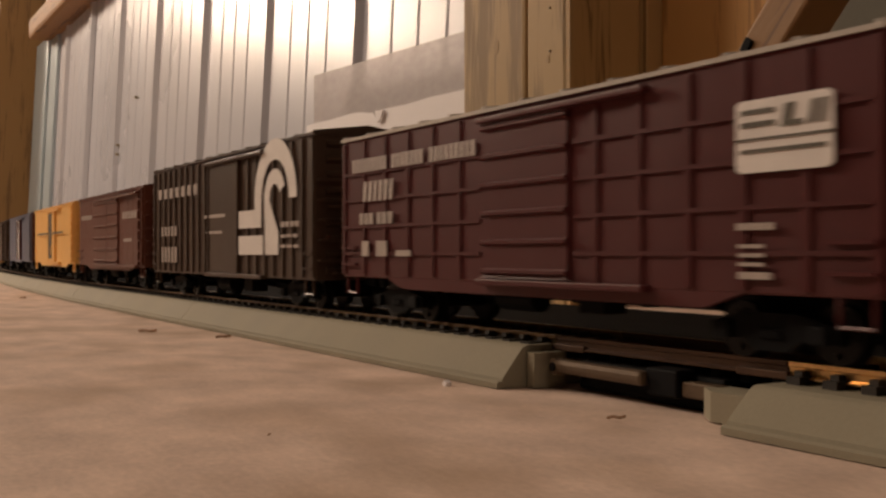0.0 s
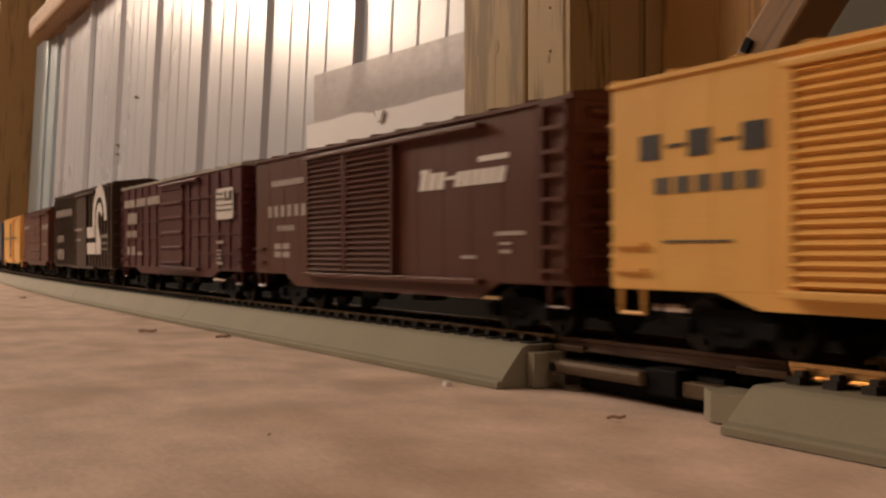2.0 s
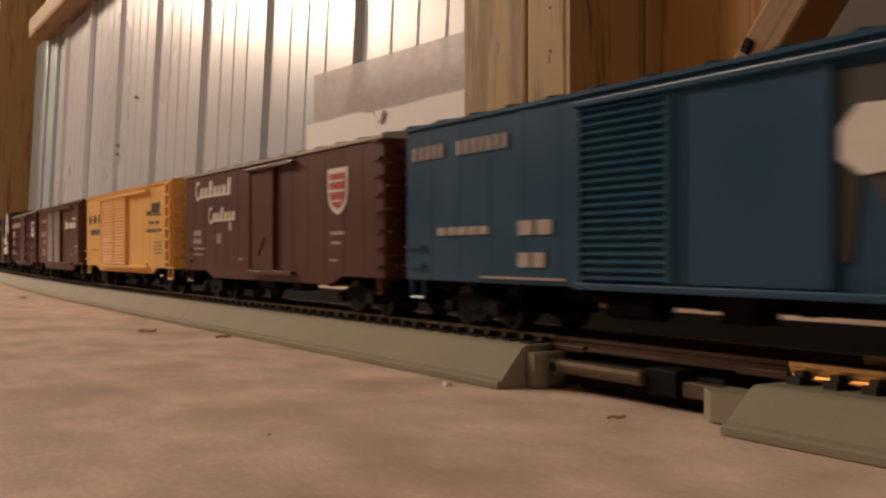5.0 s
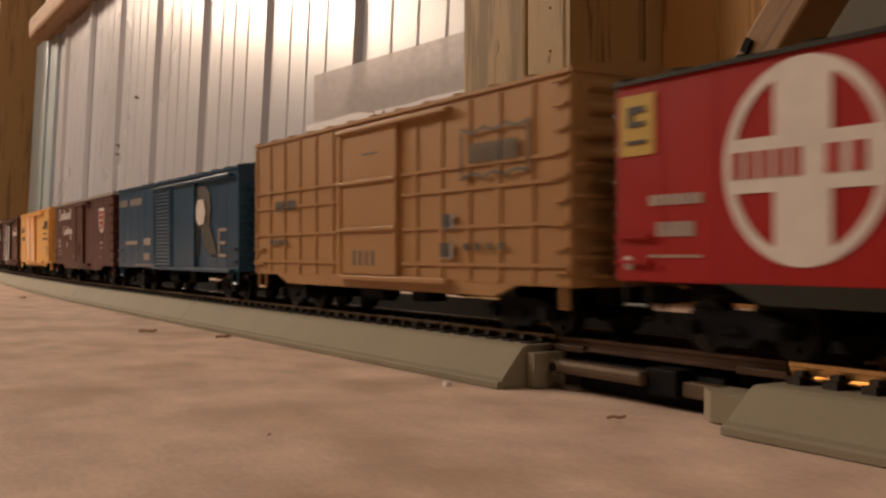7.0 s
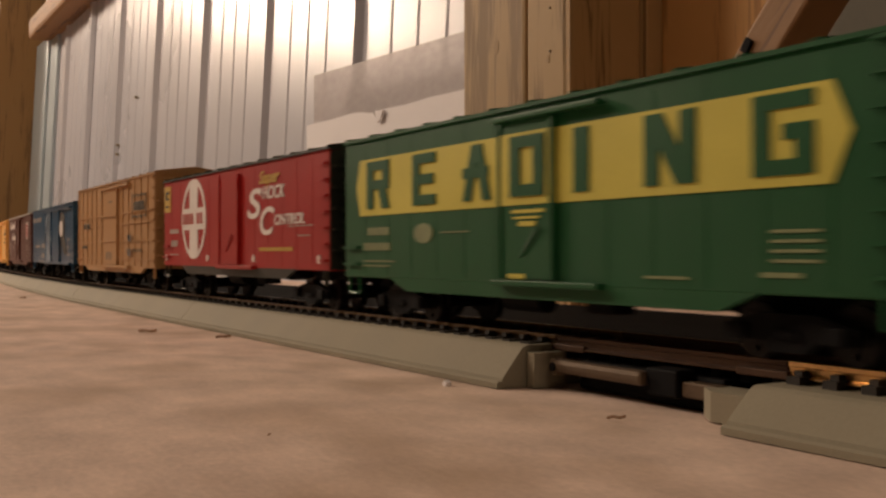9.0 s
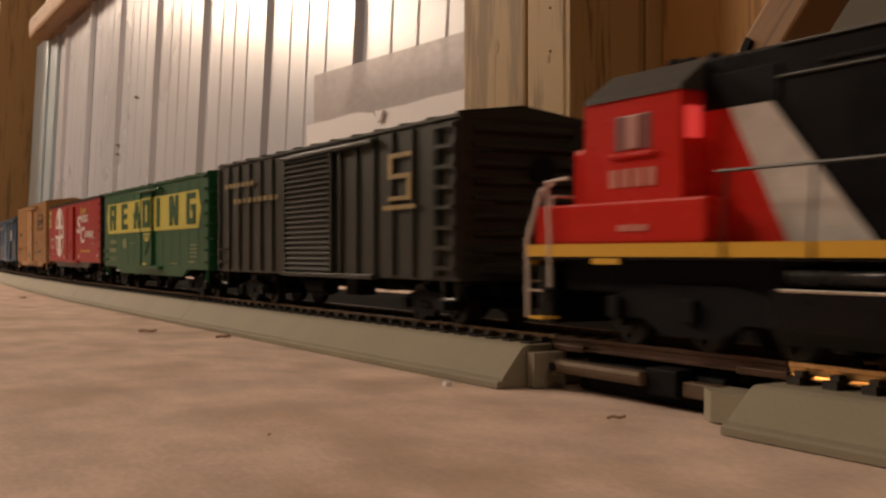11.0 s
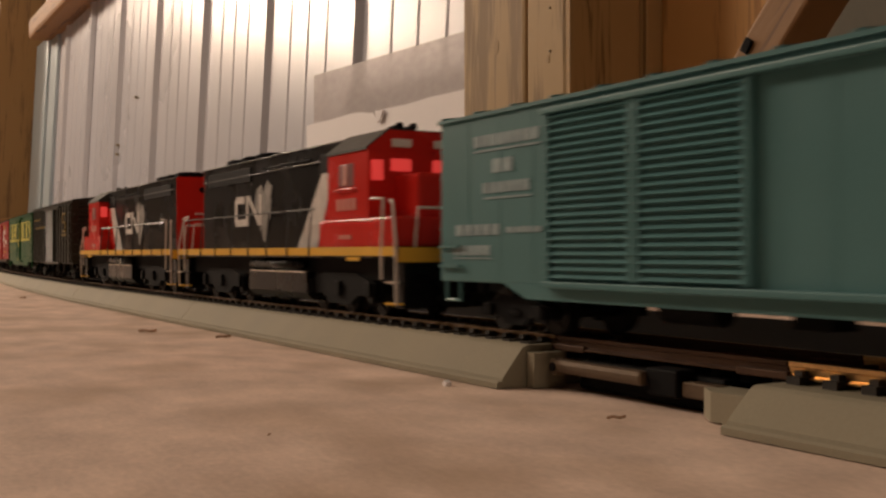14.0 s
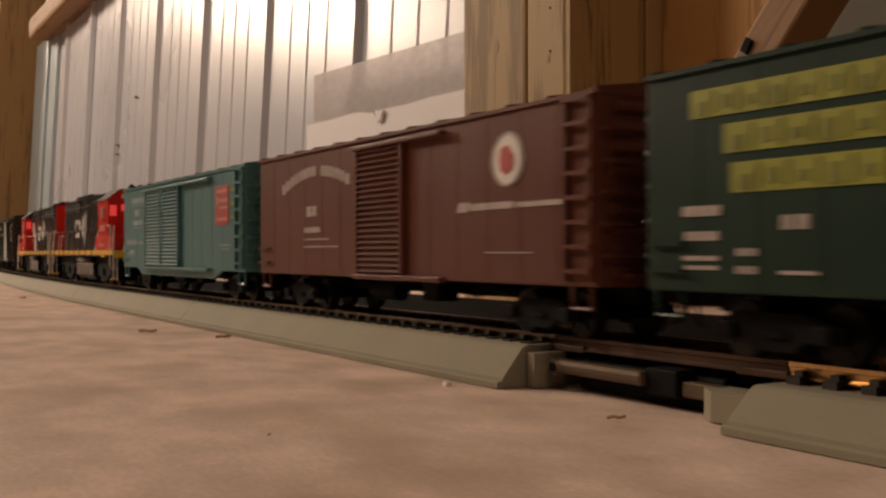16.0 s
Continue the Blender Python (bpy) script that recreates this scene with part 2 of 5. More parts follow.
def board(name, x0, x1, y0, y1, z0, z1, m, parent, label=""):
    bm = bmesh.new()
    box(bm, x0, x1, y0, y1, z0, z1, 0.0025)
    return part(name, bm, m, parent, label)


def build_posts():
    p = thing("timber_post", "built-up post of pale sawn boards nailed together", "post", kind="structure")
    board("board", -0.5521, -0.4858, 0.1915, 0.266, -0.8, 1.95, M_POST, p)
    board("board", -0.4858, -0.4818, 0.2150, 0.262, -0.8, 1.95, M_POST2, p, "dark gap filler between the boards")
    board("board", -0.4818, -0.4462, 0.1900, 0.266, -0.8, 1.95, M_POST, p)
    board("board", -0.4460, -0.4440, 0.1905, 0.2386, -0.8, 1.95, M_POST2, p, "brown weathered edge board")
    board("board", -0.4460, -0.4440, 0.2418, 0.270, -0.8, 1.95, M_POST2, p)
    for z in (0.135, 0.158, 0.181):
        bm = bmesh.new()
        disc(bm, (-0.4600, 0.1899, z), 0.0006, 0.0012, "y", 10)
        part("nail_head", bm, M_CLIP, p, "dull nail head")
    for x, y, z, r in ((-0.5150, 0.19150, 0.1465, 0.0042), (-0.4620, 0.19000, 0.1310, 0.0022), (-0.5320, 0.19150, 0.1900, 0.0030)):
        bm = bmesh.new()
        prism(bm, [(x + r * 0.6 * math.cos(k * math.tau / 14) * (1 + 0.15 * math.sin(3 * k)), z + r * math.sin(k * math.tau / 14)) for k in range(14)], y - 0.0002, y + 0.001, "y")
        part("knot", bm, M_KNOT, p, "brown knot in the board")
    q = thing("wall_board", "broad orange-brown timber board fixed flat to the wall", "board", kind="structure")
    board("board", -0.4436, -0.3610, 0.2525, 0.272, -0.8, 1.95, M_ORANGE, q)
    # sheet added over the white wall, its shade put into the dull colour
    r = thing("shaded_wall_sheet", "dull grey-olive sheet with the wall's shade beyond the brace in its colour", "panel", kind="structure")
    board("sheet", -0.3600, 3.9, 0.2535, 0.2655, 0.0005, 0.62, M_SHADED_WALL, r)
    w = thing("timber_post", "brown timber post beside the pale metal trim", "post", LEAN, kind="structure")
    board("board", -2.80, -2.575, 0.17, 0.268, -0.75, 1.92, M_POST3, w)
    board("board", -2.84, -2.802, 0.175, 0.268, -0.75, 1.92, M_POST3, w)
    t = thing("corner_trim", "pale bluish folded metal trim strip beside the post", "trim", LEAN, kind="structure")
    bm = bmesh.new()
    prism(bm, [(-2.573, 0.254), (-2.438, 0.254), (-2.430, 0.256), (-2.430, 0.267), (-2.573, 0.267)], -0.75, 0.50, "z")
    part("strip", bm, M_TRIM, t)
    # flat grey strip between the trim and the wall sheets
    bm = bmesh.new()
    prism(bm, [(-2.428, 0.2605), (-2.356, 0.2605), (-2.352, 0.262), (-2.352, 0.268), (-2.428, 0.268)], -0.75, 0.50, "z")
    part("grey_strip", bm, M_TRIM, t, "flat grey strip next to the trim")
    b = thing("diagonal_brace", "brown timber brace rising at a slant from the wall board", "brace", kind="structure")
    bm = bmesh.new()
    box(bm, -0.050, 0.75, -0.0115, 0.0115, -0.0098, 0.0098, 0.0015)
    part("board", bm, M_BRACE, b, at=pose(-0.3227, 0.2095, 0.1130, 0, -48, 0))
    # small raised black block in place of the dark knot in the brace
    bm = bmesh.new()
    box(bm, -0.0022, 0.0022, -0.0010, 0.0010, -0.0032, 0.0032, 0.0006)
    part("brace_knot", bm, M_BLACK, b, "dark knot mark on the brace", at=pose(-0.3275, 0.1975, 0.1160, 0, 35, 0))
    c = thing("wall_girt", "brown round-edged timber rail fixed along the wall", "timber rail", kind="structure")
    bm = bmesh.new()
    box(bm, -2.45, -0.56, 0.232, 0.2880, 0.492, 0.535, 0.008)
    part("board", bm, M_BRACE, c)

    # card, and a translucent sheet that greys the wall above it
    def card_top(x):
        step = 0.5 + 0.5 * math.tanh((x + 0.79) / 0.012)
        return 0.1456 - 0.0036 * step - 0.0062 * max(0, 1 - abs(x + 0.7690) / 0.006) + 0.0003 * math.sin(x * 90)
    xs = [-0.9137 + 0.3800 * k / 90 for k in range(91)]
    bm = bmesh.new()
    prism(bm, [(-0.9137, 0.0005), (-0.5337, 0.0005)] + [(x, card_top(x)) for x in reversed(xs)], 0.2405, 0.2412, "y")
    solid("card_sheet", bm, M_PAPER, "white card sheet with a notched top leaning on the wall", "card")
    bm = bmesh.new()
    prism(bm, [(-0.7660, 0.1420), (-0.7520, 0.1412), (-0.7555, 0.1345), (-0.7625, 0.1320)], 0.2375, 0.2395, "y")
    solid("paper_tab", bm, M_PAPER, "small torn white paper tab on the card's edge", "paper")
    bm = bmesh.new()
    prism(bm, [(-0.9048, 0.0005), (-0.53, 0.0005), (-0.53, 0.1802), (-0.6407, 0.1834), (-0.78, 0.1872), (-0.9048, 0.1909)], 0.2440, 0.2444, "y")
    solid("grey_band_sheet", bm, M_GREY_BAND, "thin grey translucent sheet before the wall, rising above the card", "plastic sheet")


# ---------------------------------------------------------------- track
SECTION, TIES = 0.2286, 33


def roadbed_mesh(length, top=0.0088):
    bm = bmesh.new()
    half = [(-0.0241, 0.0002), (-0.0241, 0.0013), (-0.0236, 0.0017), (-0.0229, 0.0015), (-0.0227, 0.0022), (-0.0178, top - 0.0005), (-0.0167, top)]
    prism(bm, half + [(-y, z) for y, z in reversed(half)], -length / 2, length / 2, "x")
    return mesh_of(bm, "roadbed", M_ROADBED)


def tab_mesh(length, tall):
    bm = bmesh.new()
    e, c = length / 2, min(0.0048, length * 0.45)
    prism(bm, [(-e, -0.0095), (-e, -0.0140), (-e + c, -0.0172), (e, -0.0172), (e, -0.0095)], 0.0003, tall, "z")
    return mesh_of(bm, "joining_tab", M_ROADBED)


def rail_mesh(length, material=None):
    bm = bmesh.new()
    o = [(-0.0012, 0), (0.0012, 0), (0.0012, 0.0003), (0.0003, 0.0006), (0.0003, 0.0016), (0.0006, 0.0018), (0.0006, 0.0025), (-0.0006, 0.0025), (-0.0006, 0.0018), (-0.0003, 0.0016), (-0.0003, 0.0006), (-0.0012, 0.0003)]
    prism(bm, o, -length / 2, length / 2, "x")
    return mesh_of(bm, "rail", material or M_RAIL)


def tie_into(bm, x=0.0, near=-0.0152, top=0.0092):
    box(bm, x - 0.0013, x + 0.0013, near, 0.0152, 0.0068, top)
    for y in (-0.0103, -0.0062, 0.0062, 0.0103):
        box(bm, x - 0.0008, x + 0.0008, y - 0.0008, y + 0.0008, top, top + 0.0008)


GAP_A, GAP_B = -0.1815, -0.1190


def build_track():
    road, low_road, rails = roadbed_mesh(SECTION - 0.0001), roadbed_mesh(SECTION - 0.0001, 0.0073), rail_mesh(SECTION - 0.0002)
    tab, low_tab = tab_mesh(0.0046, 0.0074), tab_mesh(0.0142, 0.0052)
    # rails right of the gap: their golden glint is put into the colour
    glint_rails = rail_mesh(SECTION - 0.0002, M_GLINT_RAIL)
    bm = bmesh.new()
    tie_into(bm)
    tie = mesh_of(bm, "tie", M_TIE)
    bm = bmesh.new()
    tie_into(bm, 0.0, -0.0122, 0.0086)
    stub = mesh_of(bm, "tie", M_TIE)
    pitch = SECTION / TIES
    starts = [GAP_A - SECTION * (k + 1) for k in range(15)] + [GAP_B + SECTION * k for k in range(13)]
    for x in starts:
        m = track_pose(x, x + SECTION)
        t = thing("track_section", "grey plastic roadbed track with dark ties and tarnished rails", "model track", m, "model railway track")
        part("roadbed", road if x < GAP_A else low_road, None, t)
        if x < GAP_A:
            part("joining_tab", tab, None, t, at=pose(SECTION / 2 + 0.0010, 0, 0))
        elif x < GAP_B + 0.01:
            part("joining_tab", low_tab, None, t, at=pose(-SECTION / 2 - 0.0069, 0, 0))
        for s in (-1, 1):
            part("rail", rails if x < GAP_A else glint_rails, None, t, at=pose(0, s * 0.00885, RAIL_TOP - 0.0025))
        if -1.4 < x < 0.05:
            for k in range(TIES):
                part("tie", tie if x < GAP_A else stub, None, t, at=pose((k + 0.5) * pitch - SECTION / 2, 0, 0))
        else:
            bm = bmesh.new()
            for k in range(TIES):
                tie_into(bm, (k + 0.5) * pitch - SECTION / 2)
            tagged(part("ties", bm, M_TIE, t), kind="stuff")
    # short bare piece between two roadbed ends
    t = thing("bare_track_piece", "short dark track piece without roadbed bridging a gap", "model track", pose((GAP_A + GAP_B) / 2, 0, 0), "model railway track")
    L = GAP_B - GAP_A
    for s in (-1, 1):
        part("rail", rail_mesh(L - 0.0004, M_RUST), None, t, at=pose(0, s * 0.00885, RAIL_TOP - 0.0025))
        for e in (-1, 1):
            bm = bmesh.new()
            box(bm, -0.0055, 0.0055, -0.0014, 0.0014, -0.0004, 0.0009, 0.0002)
            part("rail_joiner", bm, M_RUST, t, "folded metal rail joiner", at=pose(e * (L / 2 - 0.005), s * 0.00885, RAIL_TOP - 0.0025))
    bm = bmesh.new()
    box(bm, -0.0010, 0.0010, -0.0082, 0.0112, 0.0066, 0.0084)
    short = mesh_of(bm, "tie", M_BLACK)
    for k in range(9):
        part("tie", short, None, t, at=pose((k + 0.5) * L / 9 - L / 2, 0, -0.0006))
    bm = bmesh.new()
    box(bm, -0.0255, 0.0020, -0.0148, -0.0122, 0.0036, 0.0064, 0.0010)
    disc(bm, (-0.0248, -0.0135, 0.0048), 0.0017, 0.0024, "y", 14)
    strap = part("side_strap", bm, M_CLIP, t, "brownish metal strap with a round eye")
    bm = bmesh.new()
    disc(bm, (-0.0248, -0.0148, 0.0048), 0.0009, 0.0006, "y", 12)
    part("eye", bm, M_BLACK, strap, "dark eye hole")
    bm = bmesh.new()
    box(bm, 0.0105, 0.0190, -0.0128, -0.0100, 0.0026, 0.0054, 0.0004)
    part("end_strap", bm, M_CLIP, t, "short brown end of the strap")
    # black block added for the shade on the bench under the gap
    bm = bmesh.new()
    box(bm, -0.0225, 0.0180, -0.0100, 0.0100, 0.0004, 0.0062, 0.0008)
    part("under_shade", bm, M_BLACK, t, "black block standing for the shade under the ties")
    bm = bmesh.new()
    box(bm, 0.0020, 0.0100, -0.0135, -0.0085, 0.0022, 0.0072, 0.0005)
    part("switch_box", bm, M_BLACK, t, "small black box beside the rail")


def build_shade_strip():
    # made-up low black strip: stands for the shade low behind the train
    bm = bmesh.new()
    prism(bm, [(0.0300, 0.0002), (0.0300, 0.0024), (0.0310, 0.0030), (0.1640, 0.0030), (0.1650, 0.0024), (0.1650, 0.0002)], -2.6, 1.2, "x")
    solid("shade_strip", bm, M_SHADE, "near-black added strip standing for the shade behind the track", "mat")


def build_crumbs():
    spots = [(-0.3735, -0.0454, 0.010, 0.3), (-0.3345, -0.0308, 0.005, 1.0), (-0.6936, -0.039, 0.008, 0.2), (-0.1371, -0.0295, 0.0032, 0.5), (-0.1502, -0.0848, 0.0012, 0)]
    for x, y, l, a in spots:
        bm = bmesh.new()
        tube(bm, [(-l / 2, 0, 0.0006), (-l / 6, l * 0.02, 0.0009), (l / 5, -l * 0.02, 0.0008), (l / 2, l * 0.05, 0.0011)], min(0.0005, l * 0.08), 5)
        ob = solid("wood_splinter", bm, M_CRUMB, "tiny brown wood splinter on the bench", "splinter")
        ob.matrix_basis = pose(x, y, 0, 0, 0, math.degrees(a))
    bm = bmesh.new()
    prism(bm, [(-0.0011, 0), (0.0010, 0), (0.0013, 0.0012), (-0.0002, 0.0018), (-0.0014, 0.0010)], -0.0009, 0.0009, "y")
    ob = solid("paper_crumb", bm, M_PAPER, "tiny white crumb on the bench beside the track", "crumb")
    ob.matrix_basis = pose(-0.1925, -0.0295, 0) @ Matrix.Diagonal((0.65, 0.65, 0.65, 1))

# ---------------------------------------------------------------- rolling stock
HALF = 0.0175
WHEEL_R = 0.0047


def wheelset_mesh(r=WHEEL_R):
    bm = bmesh.new()
    for s in (-1, 1):
        disc(bm, (0, s * 0.0083, 0), r, 0.0022, "y", 20)
        disc(bm, (0, s * 0.0071, 0), r + 0.0007, 0.0005, "y", 20)
        disc(bm, (0, s * 0.0096, 0), r * 0.42, 0.0014, "y", 10)
        for k in range(4):
            a = k * math.pi / 2
            box(bm, r * 0.66 * math.cos(a) - 0.0004, r * 0.66 * math.cos(a) + 0.0004, s * 0.0096 - 0.0004, s * 0.0096 + 0.0004, r * 0.66 * math.sin(a) - 0.0004, r * 0.66 * math.sin(a) + 0.0004)
    disc(bm, (0, 0, 0), 0.0012, 0.026, "y", 8)
    return mesh_of(bm, "wheelset", M_WHEEL)


def sideframe_mesh(axles, base, tall=1.0):
    """Both side frames of a truck, with journal boxes and springs, and the bolster between them."""
    bm = bmesh.new()
    h = base / 2
    for s in (-1, 1):
        y0, y1 = sorted((s * 0.0112, s * 0.0132))
        o = [(-h - 0.003, 0.0036), (-h - 0.003, 0.0060), (-h * 0.55, 0.0078), (h * 0.55, 0.0078), (h + 0.003, 0.0060), (h + 0.003, 0.0036), (h * 0.6, 0.0036), (h * 0.35, 0.0018), (-h * 0.35, 0.0018), (-h * 0.6, 0.0036)]
        prism(bm, o, y0, y1, "y")
        for k in range(axles):
            x = -h + base * k / (axles - 1)
            box(bm, x - 0.0016, x + 0.0016, *sorted((s * 0.0130, s * 0.0143)), 0.0034, 0.0062, 0.0003)
        for x in (-0.0016, 0.0, 0.0016):
            disc(bm, (x, s * 0.0130, 0.0046), 0.0008, 0.0016, "y", 8)
    box(bm, -0.0024, 0.0024, -0.0118, 0.0118, 0.0040, 0.0074)
    for v in bm.verts:
        v.co.z *= tall
    return mesh_of(bm, "truck", M_BLACK)


SPIN = []
MESHES = {}


def truck(parent, x, axles=2, base=0.0195):
    if axles not in MESHES:
        MESHES[axles] = sideframe_mesh(axles, base, 1.0 if axles == 2 else 1.5), wheelset_mesh()
    t = part("truck", MESHES[axles][0], None, parent, "black truck with metal wheels", at=pose(x, 0, 0))
    for k in range(axles):
        a = -base / 2 + base * k / (axles - 1)
        w = part("wheelset", MESHES[axles][1], None, t, at=pose(a, 0, WHEEL_R))
        SPIN.append((w, a))
    return t


def coupler(parent, x, s, material=None):
    bm = bmesh.new()
    box(bm, *sorted((x, x + s * 0.0055)), -0.0013, 0.0013, 0.0078, 0.0104, 0.0003)
    box(bm, *sorted((x + s * 0.0050, x + s * 0.0088)), -0.0022, 0.0022, 0.0074, 0.0108, 0.0005)
    tube(bm, [(x + s * 0.006, 0, 0.0078), (x + s * 0.005, -0.001, 0.0045), (x + s * 0.003, -0.002, 0.0038)], 0.0003, 5)
    part("coupler", bm, M_BLACK, parent)


def mark(parent, name, polys, material, label="", lift=0.0, half=HALF, side=-1):
    """Painted marks on the side: flat plates a hair proud of it. polys: outlines of (x, z)."""
    bm = bmesh.new()
    for p in polys:
        prism(bm, p, *sorted((side * (half + lift + 0.00022), side * (half + lift - 0.00002))), "y")
    bmesh.ops.remove_doubles(bm, verts=bm.verts, dist=1e-7)
    ob = part(name, bm, material, parent, label)
    return tagged(ob, kind="stuff") if name in ("lettering", "script", "emblem", "emblem_mark", "emblem_bar") else ob


def word(parent, text, x, z, size, material, slant=0.0, lift=0.0, width=None):
    """Lettering in the built-in font on the near side."""
    cu = bpy.data.curves.new("lettering", "FONT")
    cu.body, cu.size, cu.extrude, cu.shear, cu.offset = text, size, 0.0001, slant, size * 0.018
    tmp = bpy.data.objects.new("lettering", cu)
    me = bpy.data.meshes.new_from_object(tmp)
    bpy.data.objects.remove(tmp)
    me.materials.clear()
    me.materials.append(material)
    xs = [v.co.x for v in me.vertices]
    if width:
        k = width / (max(xs) - min(xs))
        for v in me.vertices:
            v.co.x = (v.co.x - min(xs)) * k
    return tagged(part("word", me, None, parent, at=pose(x, -HALF - lift - 0.0002, z, 90, 0, 0)), kind="stuff")


def rect(u0, u1, z0, z1, slant=0.0):
    d = slant * (z1 - z0)
    return [(u0, z0), (u1, z0), (u1 + d, z1), (u0 + d, z1)]


def bars(u0, u1, z0, z1, n, fill=0.72, slant=0.0):
    """A row of n plain blocks, one for each letter."""
    w = (u1 - u0) / n
    return [rect(u0 + w * k, u0 + w * (k + fill), z0, z1, slant) for k in range(n)]


def ring(cx, cz, r0, r1, a0=0.0, a1=360.0, n=36, sx=1.0):
    out = []
    for k in range(n):
        a, b = (radians(a0 + (a1 - a0) * (k + j) / n) for j in (0, 1))
        out.append([(cx + sx * r * math.cos(t), cz + r * math.sin(t)) for r, t in ((r0, a), (r1, a), (r1, b), (r0, b))])
    return out


def oval(cx, cz, rx, rz, n=28):
    return [[(cx + rx * math.cos(k * math.tau / n), cz + rz * math.sin(k * math.tau / n)) for k in range(n)]]


TRAIN = []


def boxcar(front, length, label, skin, roof=None, eave=0.0478, sill=0.0108, style="plain", doors=(), door_skin=None, door_style="louvre",
           ends=None, drop=0.0, walkway=False, rungs="rear", posts=10, track_top=True, underframe=None, span=None, rib_out=0.0007, latch=True, rails=(0.17, 0.36, 0.55, 0.74)):
    """A model boxcar. front: where its leading end stands along the track at the start. Local x runs backwards along the car."""
    roof, door_skin, ends = roof or skin, door_skin or skin, ends or skin
    car = thing("boxcar", label, "model boxcar", group="cars of the model train")
    h = length / 2
    TRAIN.append((car, front + h, length * 0.36))
    # body with a belly sill that drops between the trucks
    bm = bmesh.new()
    box(bm, -h, h, -HALF, HALF, sill, eave, 0.0004)
    part("body", bm, skin, car)
    if drop:
        a = span or (0.20, 0.80)
        for s in (-1, 1):
            bm = bmesh.new()
            x0, x1 = -h + length * a[0], -h + length * a[1]
            prism(bm, [(x0 - 0.009, sill + 0.0002), (x1 + 0.009, sill + 0.0002), (x1, sill - drop), (x0, sill - drop)], *sorted((s * HALF, s * (HALF - 0.0012))), "y")
            part("side_sill", bm, underframe or skin, car)
    # roof: two shallow slopes with an overhanging lip and cross ribs
    bm = bmesh.new()
    prism(bm, [(-HALF - 0.0006, eave - 0.0006), (-HALF - 0.0006, eave + 0.0002), (0, eave + 0.0026), (HALF + 0.0006, eave + 0.0002), (HALF + 0.0006, eave - 0.0006)], -h - 0.0003, h + 0.0003, "x")
    part("roof", bm, roof, car)
    bm = bmesh.new()
    prism(bm, [(-HALF - 0.0002, eave + 0.0003), (-HALF - 0.0002, eave + 0.0008), (0, eave + 0.0031), (HALF + 0.0002, eave + 0.0008), (HALF + 0.0002, eave + 0.0003)], -0.0005, 0.0005, "x")
    seam = mesh_of(bm, "roof_rib", roof)
    for k in range(13):
        part("roof_rib", seam, None, car, at=pose(-h + 0.001 + (length - 0.002) * k / 12, 0, 0))
    if walkway:
        bm = bmesh.new()
        for y in (-0.0026, 0.0, 0.0026):
            box(bm, -h + 0.001, h - 0.001, y - 0.0011, y + 0.0011, eave + 0.0042, eave + 0.0047)
        for k in range(9):
            x = -h + 0.006 + (length - 0.012) * k / 8
            box(bm, x - 0.0005, x + 0.0005, -0.0036, 0.0036, eave + 0.0026, eave + 0.0042)
        part("roof_walk", bm, roof, car)
    # side ribs
    zone = [(a * length - h, b * length - h) for a, b, *_ in doors]
    free = lambda x: all(not (a - 0.001 < x < b + 0.001) for a, b in zone)
    if style in ("posts", "grid"):
        bm = bmesh.new()
        box(bm, -0.0008, 0.0008, -0.0005, 0.0005, sill + 0.0008, eave - 0.0013)
        rib = mesh_of(bm, "side_rib", skin)
        for s in (-1, 1):
            for k in range(posts + 1):
                x = -h + 0.0012 + (length - 0.0024) * k / posts
                if free(x):
                    part("side_rib", rib, None, car, at=pose(x, s * (HALF + rib_out - 0.0005), 0))
            if style == "grid":
                cuts = [-h] + [v for z in sorted(zone) for v in z] + [h]
                for a, b in zip(cuts[::2], cuts[1::2]):
                    for f in rails:
                        bm = bmesh.new()
                        z = sill + (eave - sill) * f
                        y0, y1 = sorted((s * (HALF - 0.0001), s * (HALF + 0.0006)))
                        box(bm, a + 0.0015, b - 0.0015, y0, y1, z - 0.0004, z + 0.0004)
                        part("side_rail", bm, skin, car)
    else:
        bm = bmesh.new()
        box(bm, -0.0003, 0.0003, -0.0003, 0.0003, sill + 0.001, eave - 0.0015)
        seam = mesh_of(bm, "side_seam", skin)
        for s in (-1, 1):
            for k in range(1, 14):
                if free(-h + length * k / 14):
                    part("side_seam", seam, None, car, at=pose(-h + length * k / 14, s * (HALF - 0.00023), 0))
    # ends with bulging horizontal ribs
    for s in (-1, 1):
        if ends is not skin:
            bm = bmesh.new()
            box(bm, *sorted((s * (h - 0.0001), s * (h + 0.0003))), -HALF + 0.0002, HALF - 0.0002, sill + 0.0003, eave - 0.0007)
            part("end_panel", bm, ends, car)
        bm = bmesh.new()
        for k in range(9):
            z = sill + 0.003 + (eave - sill - 0.006) * k / 8
            prism(bm, [(s * (h - 0.0001), z - 0.0014), (s * (h + 0.0011), z - 0.0004), (s * (h + 0.0011), z + 0.0004), (s * (h - 0.0001), z + 0.0014)], -HALF + 0.0035, HALF - 0.0035, "y")
        part("end_ribs", bm, ends, car)
    # doors
    for a, b, *how in doors:
        kind = how[0] if how else door_style
        x0, x1 = -h + a * length, -h + b * length
        for s in (-1, 1):
            bm = bmesh.new()
            y0, y1 = sorted((s * (HALF - 0.0002), s * (HALF + 0.0009)))
            z0, z1 = sill + 0.0012, eave - 0.0028
            o = [(s * (HALF - 0.0002), z0), (s * (HALF + 0.0009), z0)]
            if kind == "louvre":
                m = 22
